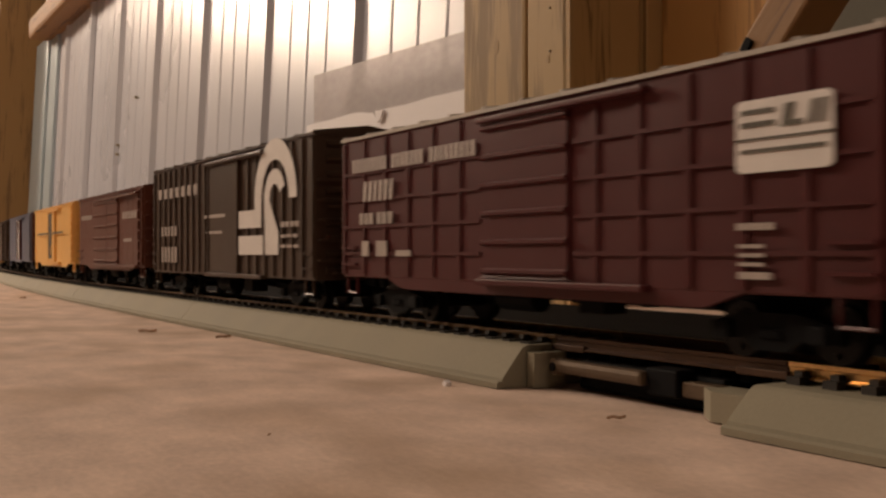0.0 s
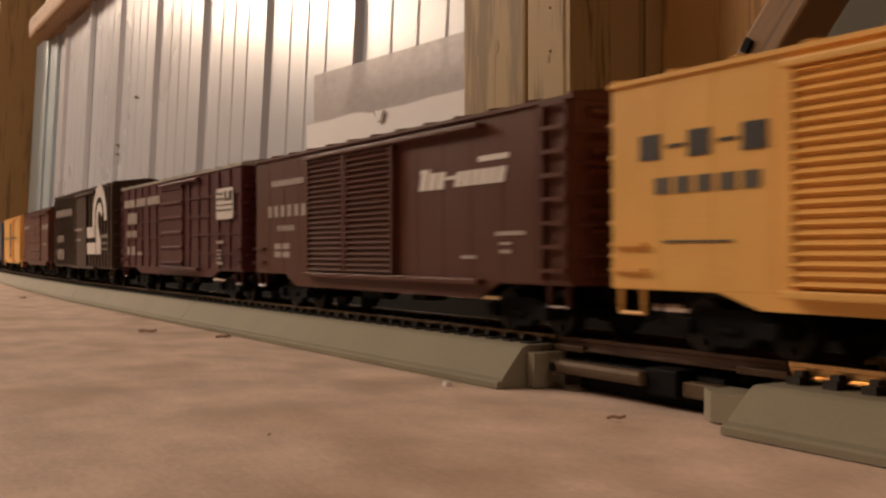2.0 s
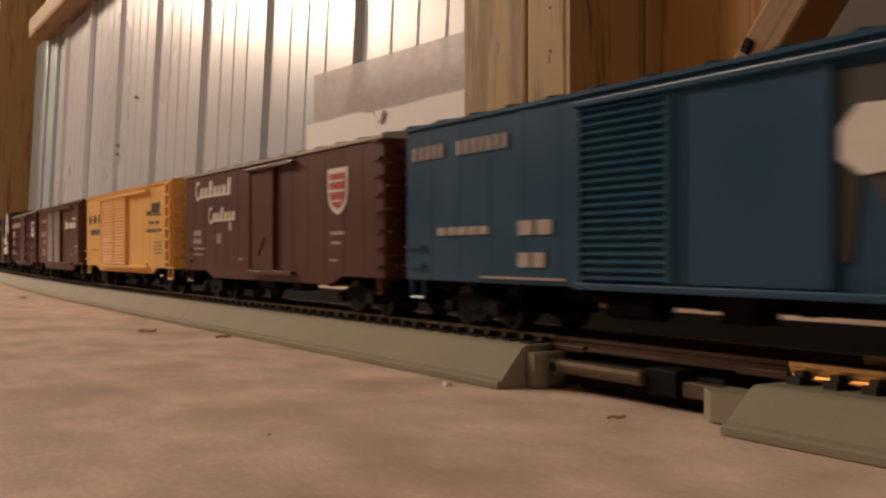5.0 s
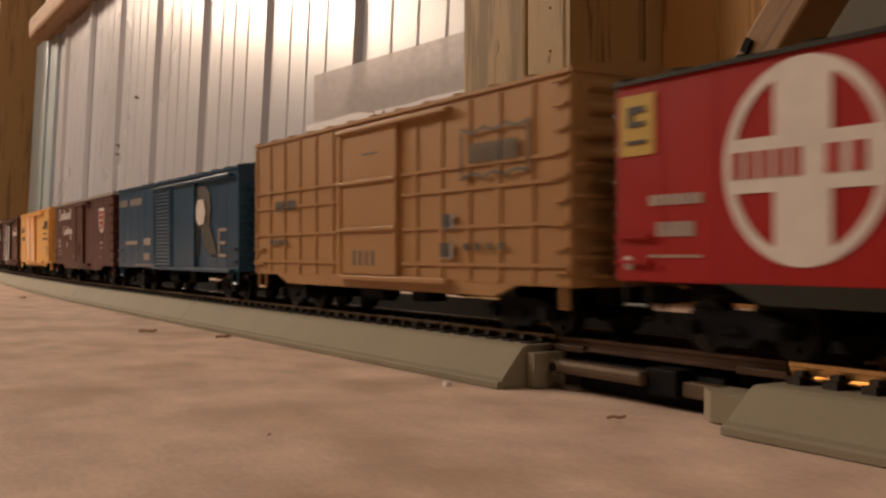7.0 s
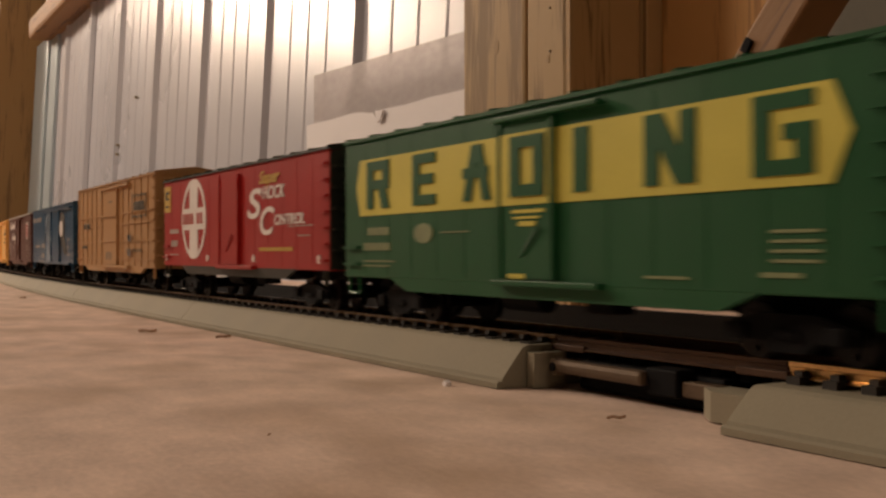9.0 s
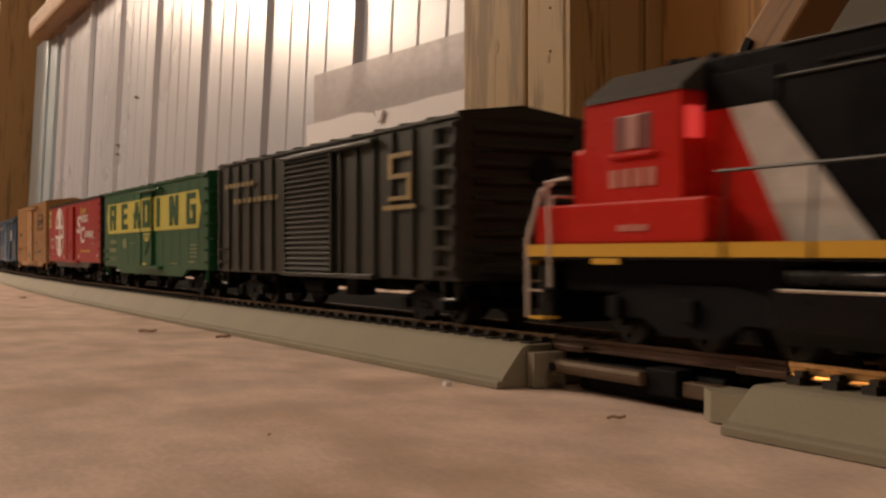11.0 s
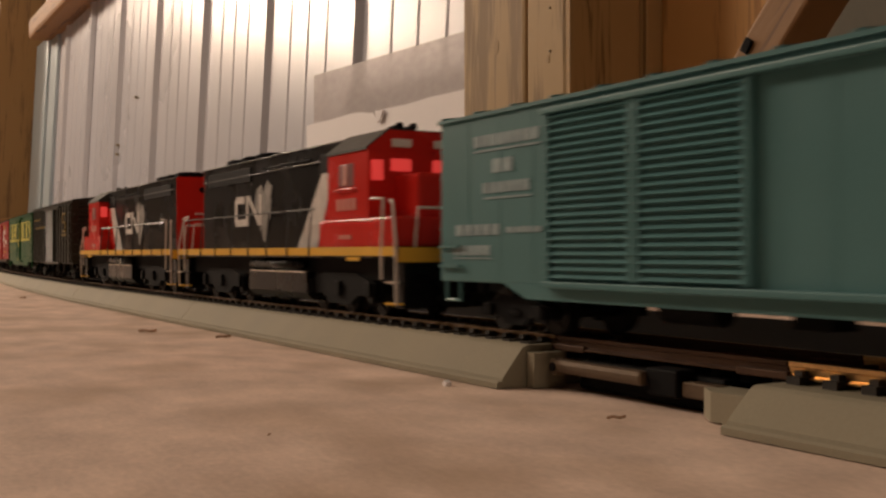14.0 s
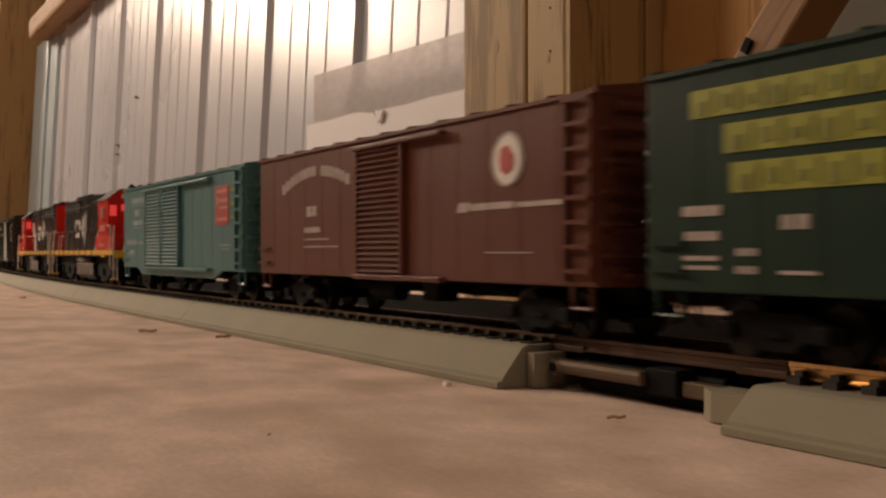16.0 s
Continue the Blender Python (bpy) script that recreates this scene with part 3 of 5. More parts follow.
                for k in range(m):
                    za, zb = z0 + (z1 - z0) * (k + 0.15) / m, z0 + (z1 - z0) * (k + 0.9) / m
                    o += [(s * (HALF + 0.0007), za), (s * (HALF + 0.0017), za + 0.0002), (s * (HALF + 0.0007), zb)]
            elif kind == "wide":
                m = 6
                for k in range(m):
                    z = z0 + 0.0014 + (z1 - z0 - 0.0028) * k / (m - 1)
                    o += [(s * (HALF + 0.0007), z - 0.0007), (s * (HALF + 0.0015), z - 0.0003), (s * (HALF + 0.0015), z + 0.0003), (s * (HALF + 0.0007), z + 0.0007)]
            o += [(s * (HALF + 0.0009), z1), (s * (HALF - 0.0002), z1)]
            prism(bm, o, x0, x1, "x")
            door = part("door", bm, door_skin, car, "sliding side door")
            if kind == "louvre":
                for x in (x0 + 0.0005, x1 - 0.0005):
                    bm = bmesh.new()
                    box(bm, x - 0.0006, x + 0.0006, *sorted((s * (HALF + 0.0006), s * (HALF + 0.0016))), z0, z1)
                    part("door_edge", bm, door_skin, door)
            if kind == "flat":
                for x in (x0 + 0.0006, x1 - 0.0006):
                    bm = bmesh.new()
                    y2, y3 = sorted((s * (HALF + 0.0008), s * (HALF + 0.0013)))
                    box(bm, x - 0.0005, x + 0.0005, y2, y3, z0, z1)
                    part("door_edge", bm, door_skin, door)
                if latch:
                    bm = bmesh.new()
                    tube(bm, [(x0 + 0.0085, s * (HALF + 0.0010), z0 + 0.0045), (x0 + 0.015, s * (HALF + 0.0013), z0 + 0.0105)], 0.00025, 5)
                    part("latch_bar", bm, door_skin, door)
    if zone:
        a, b = min(z[0] for z in zone), max(z[1] for z in zone)
        w = b - a
        for s in (-1, 1):
            y0, y1 = sorted((s * (HALF - 0.0002), s * (HALF + 0.0021)))
            bm = bmesh.new()
            box(bm, a - 0.001, min(h - 0.002, b + w * 0.75), y0, y1, sill - 0.0004, sill + 0.0009, 0.0003)
            part("door_track", bm, skin, car)
            if track_top:
                bm = bmesh.new()
                box(bm, a - 0.001, min(h - 0.002, b + w * 0.75), y0, y1, eave - 0.0031, eave - 0.0019, 0.0003)
                part("door_track", bm, skin, car)
    # ladders at the corners, stirrup steps, grab irons on the ends
    for e in (-1, 1):
        for s in (-1, 1):
            tall = rungs == "both" or (rungs == "rear" and e > 0)
            grabs = rungs == "grabs" and e > 0
            tall = tall or grabs
            x0, x1 = sorted((e * (h - 0.0012), e * (h - (0.0052 if grabs else 0.0092))))
            zs = [sill + 0.003 + 0.0047 * k for k in range(int((eave - sill - 0.004) / 0.0047) + 1)] if tall else [sill + 0.0035, sill + 0.0080]
            ladder = car
            if tall and not grabs:
                bm = bmesh.new()
                for x in (x0, x1):
                    box(bm, x - 0.0003, x + 0.0003, *sorted((s * (HALF - 0.0001), s * (HALF + 0.0010))), sill + 0.001, eave - 0.0015)
                ladder = part("ladder", bm, skin, car)
            thick, out = (0.0004, 0.0015) if tall and not grabs else (0.0003, 0.0011)
            key = (skin.name, round(x1 - x0, 5), s, thick)
            if key not in MESHES:
                bm = bmesh.new()
                w = (x1 - x0) / 2
                box(bm, -w, w, *sorted((s * (out - 0.0006), s * out)), -thick, thick)
                for x in (-w, w):
                    box(bm, x - 0.0003, x + 0.0003, *sorted((s * (-0.0001), s * out)), -thick, thick)
                MESHES[key] = mesh_of(bm, "rung", skin)
            for z in zs:
                part("rung" if ladder is not car else "grab_iron", MESHES[key], None, ladder, at=pose((x0 + x1) / 2, s * HALF, z))
            bm = bmesh.new()
            ys = s * (HALF - 0.0005)
            tube(bm, [(x0 + 0.001, ys, sill + 0.0005), (x0 + 0.001, ys, sill - 0.0042), (x1 - 0.001, ys, sill - 0.0042), (x1 - 0.001, ys, sill + 0.0005)], 0.0005, 5)
            part("stirrup_step", bm, underframe or skin, car)
        bm = bmesh.new()
        for z in (sill + 0.006, sill + 0.012, sill + 0.018, sill + 0.024, sill + 0.030):
            tube(bm, [(e * h, -HALF + 0.001, z), (e * (h + 0.0014), -HALF + 0.001, z), (e * (h + 0.0014), -HALF + 0.008, z), (e * h, -HALF + 0.008, z)], 0.0004, 5)
        part("end_ladder", bm, ends, car)
        if not walkway:
            bm = bmesh.new()
            box(bm, *sorted((e * h, e * (h + 0.004))), -0.012, 0.012, sill + 0.002, sill + 0.0025)
            part("end_platform", bm, ends, car)
    # brake wheel on the trailing end
    bm = bmesh.new()
    disc(bm, (h + 0.0022, 0.004, eave - 0.012), 0.0032, 0.0006, "x", 16)
    disc(bm, (h + 0.0012, 0.004, eave - 0.012), 0.0007, 0.0030, "x", 8)
    part("brake_wheel", bm, M_BLACK, car)
    # underframe
    bm = bmesh.new()
    box(bm, -h + 0.004, h - 0.004, -0.0042, 0.0042, sill - 0.0038, sill + 0.0002)
    part("underframe", bm, M_BLACK, car)
    for k in range(5):
        bm = bmesh.new()
        x = -h * 0.5 + h * k / 4
        prism(bm, [(-HALF + 0.001, sill), (-0.003, sill - 0.0042), (0.003, sill - 0.0042), (HALF - 0.001, sill)], x - 0.0006, x + 0.0006, "x")
        part("cross_bearer", bm, M_BLACK, car)
    bm = bmesh.new()
    disc(bm, (-0.012, -0.009, sill - 0.0035), 0.0028, 0.014, "x", 12)
    part("air_tank", bm, M_BLACK, car)
    bm = bmesh.new()
    box(bm, 0.012, 0.020, -0.012, -0.006, sill - 0.0055, sill - 0.0005, 0.0005)
    part("brake_valve", bm, M_BLACK, car)
    for s in (-1, 1):
        truck(car, s * length * 0.36)
        coupler(car, s * h, s)
    return car


# colours of the cars
P_OXIDE = paint("oxide_brown_paint", (0.105, 0.034, 0.021))
P_MAROON = paint("maroon_paint", (0.085, 0.017, 0.018))
P_DARKBROWN = paint("dark_brown_paint", (0.062, 0.036, 0.024))
P_RED_OXIDE = paint("red_brown_paint", (0.13, 0.042, 0.027))
P_TUSCAN = paint("tuscan_paint", (0.100, 0.030, 0.021))
P_YELLOW = paint("orange_yellow_paint", (0.92, 0.54, 0.17))
P_TAN = paint("tan_paint", (0.46, 0.258, 0.112))
P_BLUE = paint("blue_paint", (0.026, 0.085, 0.165), 0.32)
P_TEAL = paint("teal_paint", (0.082, 0.200, 0.215))
P_RED = paint("bright_red_paint", (0.38, 0.015, 0.014))
P_GREEN = paint("green_paint", (0.012, 0.092, 0.032))
P_DARKGREEN = paint("dark_green_paint", (0.010, 0.032, 0.021))
P_BLACK = paint("black_paint", (0.024, 0.025, 0.019))
P_GREY = paint("grey_blue_paint", (0.13, 0.14, 0.20))
P_ROOFW = paint("pale_roof_paint", (0.52, 0.48, 0.44))
P_CREAM = paint("yellow_band_paint", (0.66, 0.60, 0.12))
P_LOCO_RED = paint("engine_red_paint", (0.60, 0.024, 0.016), 0.26)
P_STRIPE = paint("yellow_stripe_paint", (0.75, 0.43, 0.05))
P_LOCO_BLACK = mat("engine_black_paint", (0.006, 0.006, 0.007), 0.27, 0.2, 60, 0.04, 1500, spec=0.2)
P_SILVER = mat("grey_white_paint", (0.60, 0.56, 0.53), 0.5, 0.2, 160, 0.05, 1500)
P_MAP = mat("worn_grey_paint", (0.22, 0.205, 0.19), 0.55, 0.5, 250, 0.05, 1200)
P_RAILING = mat("pale_railing", (0.70, 0.64, 0.60), 0.4, 0.1, 200, 0.05, 1500)


def build_train():
    boxcar(-1.2150, 0.176, "dark brown boxcar near the head of the train", P_DARKBROWN, style="posts", doors=[(0.42, 0.58)], door_style="wide")
    boxcar(-1.0215, 0.176, "grey-blue boxcar with a brown door", P_GREY, ends=P_OXIDE, doors=[(0.42, 0.58)], door_skin=P_OXIDE)
    c = boxcar(-0.8263, 0.172, "orange-yellow boxcar with a dark door post", P_YELLOW, doors=[(0.42, 0.58)], door_style="flat", drop=0.002)
    mark(c, "door_post", [rect(-0.0128, 0.0000, 0.0140, 0.0440)], P_UMBER, "dark grey door post", 0.0009)
    mark(c, "lettering", [rect(-0.060, -0.0135, 0.0300, 0.0312), rect(0.002, 0.050, 0.0300, 0.0312)], P_KHAKI, "", 0.0014)
    d = boxcar(-0.6400, 0.154, "red-brown boxcar with paired ribbed doors", P_RED_OXIDE, doors=[(0.30, 0.50), (0.505, 0.66)], door_style="wide", drop=0.002)
    mark(d, "lettering", bars(-0.070, -0.040, 0.0360, 0.0385, 6, 0.6) + bars(0.034, 0.064, 0.0340, 0.0375, 5, 0.6) + [rect(0.036, 0.052, 0.0230, 0.0245)], M_DM)
    arch_emblem_car()
    pale_panel_car()
    dull_brown_car()
    yellow_car()
    shield_car()
    blue_car()
    tan_car()
    red_car()
    green_band_car()
    black_car()
    loco(1.4490, 0.194, False)
    loco(1.6525, 0.194, True)
    teal_car()
    round_emblem_car()
    dark_green_car()


M_WM, M_DM = M_WHITE_MARK, M_DULL_MARK
M_FM = mat("thin_lettering_paint", (0.58, 0.52, 0.49), 0.5, 0.2, 300, 0.05, 2500)
P_INK = mat("black_lettering_paint", (0.022, 0.02, 0.018), 0.5, 0.2, 200, 0.05, 2500)
P_GOLD = mat("yellow_lettering_paint", (0.55, 0.36, 0.05), 0.5, 0.15, 200, 0.05, 2500)
P_OLDGOLD = mat("worn_gold_lettering_paint", (0.26, 0.18, 0.045), 0.55, 0.3, 250, 0.05, 2500)
P_FADED = mat("faded_green_white_paint", (0.20, 0.24, 0.11), 0.5, 0.25, 250, 0.05, 2500)
P_LIME = mat("lime_yellow_paint", (0.29, 0.31, 0.03), 0.5, 0.2, 150, 0.05, 2500)
P_BRICK = mat("red_marking_paint", (0.42, 0.035, 0.03), 0.5, 0.12, 200, 0.05, 2500)
P_UMBER = mat("dark_umber_marking_paint", (0.035, 0.03, 0.024), 0.5, 0.15, 200, 0.05, 2500)
P_KHAKI = mat("brown_marking_paint", (0.085, 0.075, 0.055), 0.5, 0.15, 200, 0.05, 2500)


def shift(polys, d):
    return [[(u - d, z) for u, z in p] for p in polys]


def arch_emblem_car():
    L = 0.1785
    c = boxcar(-0.4687, L, "tall dark brown ribbed boxcar with white emblem", P_DARKBROWN, eave=0.0530, sill=0.0092, style="posts", posts=22, doors=[(0.44, 0.63, "flat")], latch=False, rungs="none")
    put = lambda n, p, m, l="": mark(c, n, shift(p, L / 2), m, l, 0.0007)
    put("lettering", bars(0.0100, 0.0690, 0.0402, 0.0444, 7, 0.5), M_DM)
    put("emblem", ring(0.1478, 0.0345, 0.0128, 0.0195, 0, 180, 24, 0.95) + ring(0.1478, 0.0345, 0.0050, 0.0098, 25, 180, 20, 0.95), M_WM, "white arched emblem")
    put("emblem", [rect(0.1134, 0.1331, 0.0258, 0.0318), rect(0.1134, 0.1331, 0.0168, 0.0232), rect(0.1294, 0.1354, 0.0258, 0.0345), rect(0.1331, 0.1372, 0.0168, 0.0232), [(0.1385, 0.0345), (0.1428, 0.0345), (0.1509, 0.0240), (0.1509, 0.0168), (0.1392, 0.0168), (0.1392, 0.0250)]], M_WM)
    put("lettering", [rect(0.0740, 0.0985, 0.0304, 0.0316), rect(0.076, 0.095, 0.0245, 0.0255)] + bars(0.0145, 0.0390, 0.0245, 0.0285, 5, 0.5) + bars(0.0145, 0.0390, 0.0135, 0.0200, 5, 0.5) + bars(0.1530, 0.1690, 0.0190, 0.0200, 3) + bars(0.1530, 0.1690, 0.0255, 0.0272, 4) + bars(0.153, 0.168, 0.0222, 0.0232, 3), M_DM)


def pale_panel_car():
    L = 0.1757
    c = boxcar(-0.2702, L, "maroon ribbed boxcar with pale roof and white emblem panel", P_MAROON, roof=P_ROOFW, eave=0.0485, style="grid", posts=14, doors=[(0.42, 0.595, "wide")], drop=0.0025, rib_out=0.0005, rungs="none")
    put = lambda n, p, m, l="": mark(c, n, shift(p, L / 2), m, l, 0.0007)
    put("lettering", bars(0.0080, 0.0285, 0.0389, 0.0424, 9, 0.55) + bars(0.0310, 0.0480, 0.0389, 0.0424, 7, 0.55) + bars(0.0505, 0.0718, 0.0389, 0.0424, 9, 0.55), M_FM)
    put("lettering", bars(0.0143, 0.0323, 0.0310, 0.0362, 6, 0.5, 0.15), M_FM)
    put("lettering", bars(0.0123, 0.0210, 0.0249, 0.0279, 3) + bars(0.0225, 0.0320, 0.0249, 0.0279, 3) + [rect(0.0135, 0.0175, 0.0165, 0.0205), rect(0.0220, 0.0280, 0.0165, 0.0205), rect(0.0330, 0.0410, 0.0165, 0.0180)], M_DM)
    put("emblem_panel", [[(0.1499, 0.0296), (0.1666, 0.0296), (0.1676, 0.0302), (0.1676, 0.0402), (0.1666, 0.0408), (0.1499, 0.0408), (0.1489, 0.0402), (0.1489, 0.0302)]], M_WM, "white emblem panel")
    mark(c, "emblem_mark", shift([rect(0.1500, 0.1568, 0.0386, 0.0393), rect(0.1500, 0.1568, 0.0366, 0.0374), rect(0.1582, 0.1600, 0.0362, 0.0396, 0.2), rect(0.1600, 0.1622, 0.0362, 0.0370), rect(0.1632, 0.1642, 0.0362, 0.0396, 0.2), rect(0.1650, 0.1660, 0.0362, 0.0396, 0.2), rect(0.1489, 0.1676, 0.0345, 0.0349), rect(0.1500, 0.1665, 0.0326, 0.0332)], L / 2), P_KHAKI, "", 0.0009)
    put("lettering", bars(0.1489, 0.1569, 0.0208, 0.0219, 4, 0.8) + [rect(0.1492, 0.1545, 0.0180 - 0.0014 * k, 0.0186 - 0.0014 * k) for k in range(3)] + [rect(0.1492, 0.1560, 0.0132, 0.0143)], M_DM)


def dull_brown_car():
    L = 0.1756
    c = boxcar(-0.0815, L, "dull brown double-door boxcar with white script", P_OXIDE, doors=[(0.267, 0.415), (0.420, 0.582)], drop=0.0035)
    put = lambda n, p, m, l="": mark(c, n, shift(p, L / 2), m, l)
    put("lettering", bars(0.0152, 0.0421, 0.0386, 0.0404, 12, 0.8), M_DM)
    put("lettering", bars(0.0119, 0.0456, 0.0288, 0.0324, 6, 0.55), M_DM)
    put("lettering", bars(0.0200, 0.0345, 0.0244, 0.0260, 5, 0.7) + bars(0.0175, 0.0316, 0.0186, 0.0204, 2, 0.8) + bars(0.0175, 0.0316, 0.0160, 0.0178, 2, 0.8), M_DM)
    put("script", bars(0.1141, 0.1265, 0.0322, 0.0362, 3, 0.85, 0.35) + [rect(0.1150, 0.1195, 0.0362, 0.0372)] + [rect(0.1262, 0.1345, 0.0342, 0.0350)] + bars(0.1310, 0.1520, 0.0324, 0.0358, 6, 0.85, 0.35) + [rect(0.1415, 0.1535, 0.0374, 0.0386)], M_WM, "white slanted script")
    put("lettering", [rect(0.1482, 0.1596, 0.0210, 0.0219), rect(0.1500, 0.1545, 0.0190, 0.0196), rect(0.1500, 0.1545, 0.0172, 0.0180), rect(0.1340, 0.1405, 0.0160, 0.0168)], M_DM)


def yellow_car():
    L = 0.1785
    c = boxcar(0.1058, L, "orange-yellow double-door boxcar with black lettering", P_YELLOW, doors=[(0.238, 0.400), (0.404, 0.553)], drop=0.0025)
    put = lambda n, p, m, l="": mark(c, n, shift(p, L / 2), m, l)
    b = bars(0.0080, 0.0383, 0.0334, 0.0378, 5, 0.85)
    put("lettering", [b[0], b[2], b[4], rect(0.0150, 0.0190, 0.0352, 0.0358), rect(0.0270, 0.0310, 0.0352, 0.0358)], P_INK)
    put("lettering", bars(0.0119, 0.0375, 0.0274, 0.0302, 5, 0.7), P_KHAKI)
    put("script", bars(0.1348, 0.1415, 0.0343, 0.0362, 3, 0.8, 0.3) + bars(0.1425, 0.1570, 0.0350, 0.0395, 4, 0.85, 0.3) + [rect(0.1440, 0.1594, 0.0340, 0.0346, 0.5)], P_INK, "black slanted script")
    put("lettering", bars(0.1391, 0.1480, 0.0304, 0.0315, 5, 0.8) + bars(0.1500, 0.1560, 0.0304, 0.0315, 3, 0.8) + bars(0.1348, 0.1530, 0.0268, 0.0280, 9, 0.8) + bars(0.1545, 0.1594, 0.0268, 0.0280, 3, 0.8), P_KHAKI)
    put("lettering", [rect(0.1485, 0.1600, 0.0220 - 0.0016 * k, 0.0224 - 0.0016 * k) for k in range(4)] + [rect(0.1340, 0.1356, 0.0112, 0.0128)] + [rect(0.014, 0.030, 0.0190, 0.0194)], P_KHAKI)


def script_word(u0, u1, z0, z1, n):
    """A tall first stroke and a run of low slanted strokes joined by a line, like painted script."""
    d = (u1 - u0) / n
    out = ring(u0 + d * 0.75, (z0 + z1) / 2, (z1 - z0) * 0.36, (z1 - z0) * 0.52, 50, 320, 14, d * 1.15 / (z1 - z0))
    for k in range(1, n):
        a = u0 + d * (k + 0.25)
        out.append(rect(a, a + d * 0.62, z0 + 0.1 * (z1 - z0), z0 + (0.62 if k % 4 != 3 else 0.92) * (z1 - z0), 0.25))
    out.append(rect(u0 + d, u1, z0 + 0.1 * (z1 - z0), z0 + 0.22 * (z1 - z0)))
    return out


def shield_car():
    L = 0.1770
    c = boxcar(0.3013, L, "tuscan brown boxcar with white script and red shield", P_TUSCAN, roof=P_ROOFW, doors=[(0.438, 0.567, "flat")], drop=0.0025, rungs="grabs")
    put = lambda n, p, m, l="": mark(c, n, shift(p, L / 2), m, l)
    put("script", script_word(0.0132, 0.0555, 0.0376, 0.0450, 8), M_WM, "white painted script")
    put("script", script_word(0.0299, 0.0602, 0.0284, 0.0345, 7) + [rect(0.0545, 0.0565, 0.0255, 0.0284)], M_WM, "white painted script")
    put("lettering", bars(0.0124, 0.0216, 0.0240, 0.0262, 2, 0.8) + bars(0.0116, 0.0216, 0.0210, 0.0230, 4, 0.85) + [rect(0.0117, 0.0255, 0.0188, 0.0194), rect(0.0117, 0.0230, 0.0166, 0.0172)], M_DM)
    put("lettering", bars(0.0406, 0.0458, 0.0209, 0.0245, 2) + [rect(0.1433, 0.1523, 0.0225, 0.0235), rect(0.1440, 0.1500, 0.0198, 0.0206), rect(0.085, 0.096, 0.0312, 0.0316), rect(0.0640, 0.0690, 0.0150, 0.0156), rect(0.143, 0.148, 0.0150, 0.0156)], M_DM)
    s = [(0.1416, 0.0413), (0.1550, 0.0413), (0.1550, 0.0345), (0.1542, 0.0316), (0.1520, 0.0294), (0.1483, 0.0281), (0.1446, 0.0294), (0.1424, 0.0316), (0.1416, 0.0345)]
    put("shield", [s], M_WM, "white and red shield")
    mark(c, "shield_field", [[(1.0 * (0.1483 + (u - 0.1483) * 0.76) - L / 2, 0.0350 + (z - 0.0350) * 0.76) for u, z in s]], P_BRICK, "", 0.0002)
    mark(c, "shield_bar", shift([rect(0.1436, 0.1530, 0.0374, 0.0379), rect(0.1436, 0.1530, 0.0345, 0.0352), rect(0.1450, 0.1515, 0.0318, 0.0323)], L / 2), M_WM, "", 0.0004)


def blue_car():
    L = 0.1790
    c = boxcar(0.4905, L, "blue boxcar with louvred door and brown emblem", P_BLUE, doors=[(0.398, 0.543), (0.550, 0.727, "flat")], latch=False, rungs="none")
    put = lambda n, p, m, l="": mark(c, n, shift(p, L / 2), m, l, 0.0002)
    put("lettering", bars(0.0040, 0.0200, 0.0396, 0.0428, 5, 0.5) + bars(0.0250, 0.0469, 0.0396, 0.0428, 7, 0.5), M_DM)
    put("lettering", bars(0.0161, 0.0391, 0.0214, 0.0232, 5, 0.8) + bars(0.0498, 0.0630, 0.0210, 0.0240, 2, 0.8) + bars(0.0499, 0.0602, 0.0144, 0.0174, 2, 0.8) + [rect(0.035, 0.066, 0.0118, 0.0123)], M_DM)
    put("emblem", [[(0.1263, 0.0160), (0.1330, 0.0160), (0.1345, 0.0290), (0.1420, 0.0160 + 0.0030), (0.1500, 0.0160), (0.1560, 0.0175), (0.1465, 0.0285), (0.1490, 0.0340), (0.1470, 0.0405), (0.1400, 0.0432), (0.1263, 0.0432)]], P_UMBER, "dark brown emblem shape")
    mark(c, "emblem_window", shift([[(0.1312, 0.0305), (0.1350, 0.0280), (0.1405, 0.0285), (0.1432, 0.0330), (0.1405, 0.0378), (0.1345, 0.0380), (0.1312, 0.0350)]], L / 2), M_WM, "white hexagonal patch", 0.0006)
    put("lettering", [rect(0.1578, 0.1590, 0.0160, 0.0264), rect(0.1590, 0.1667, 0.0253, 0.0264), rect(0.1590, 0.1655, 0.0206, 0.0216), rect(0.1590, 0.1667, 0.0160, 0.0170)], M_DM)


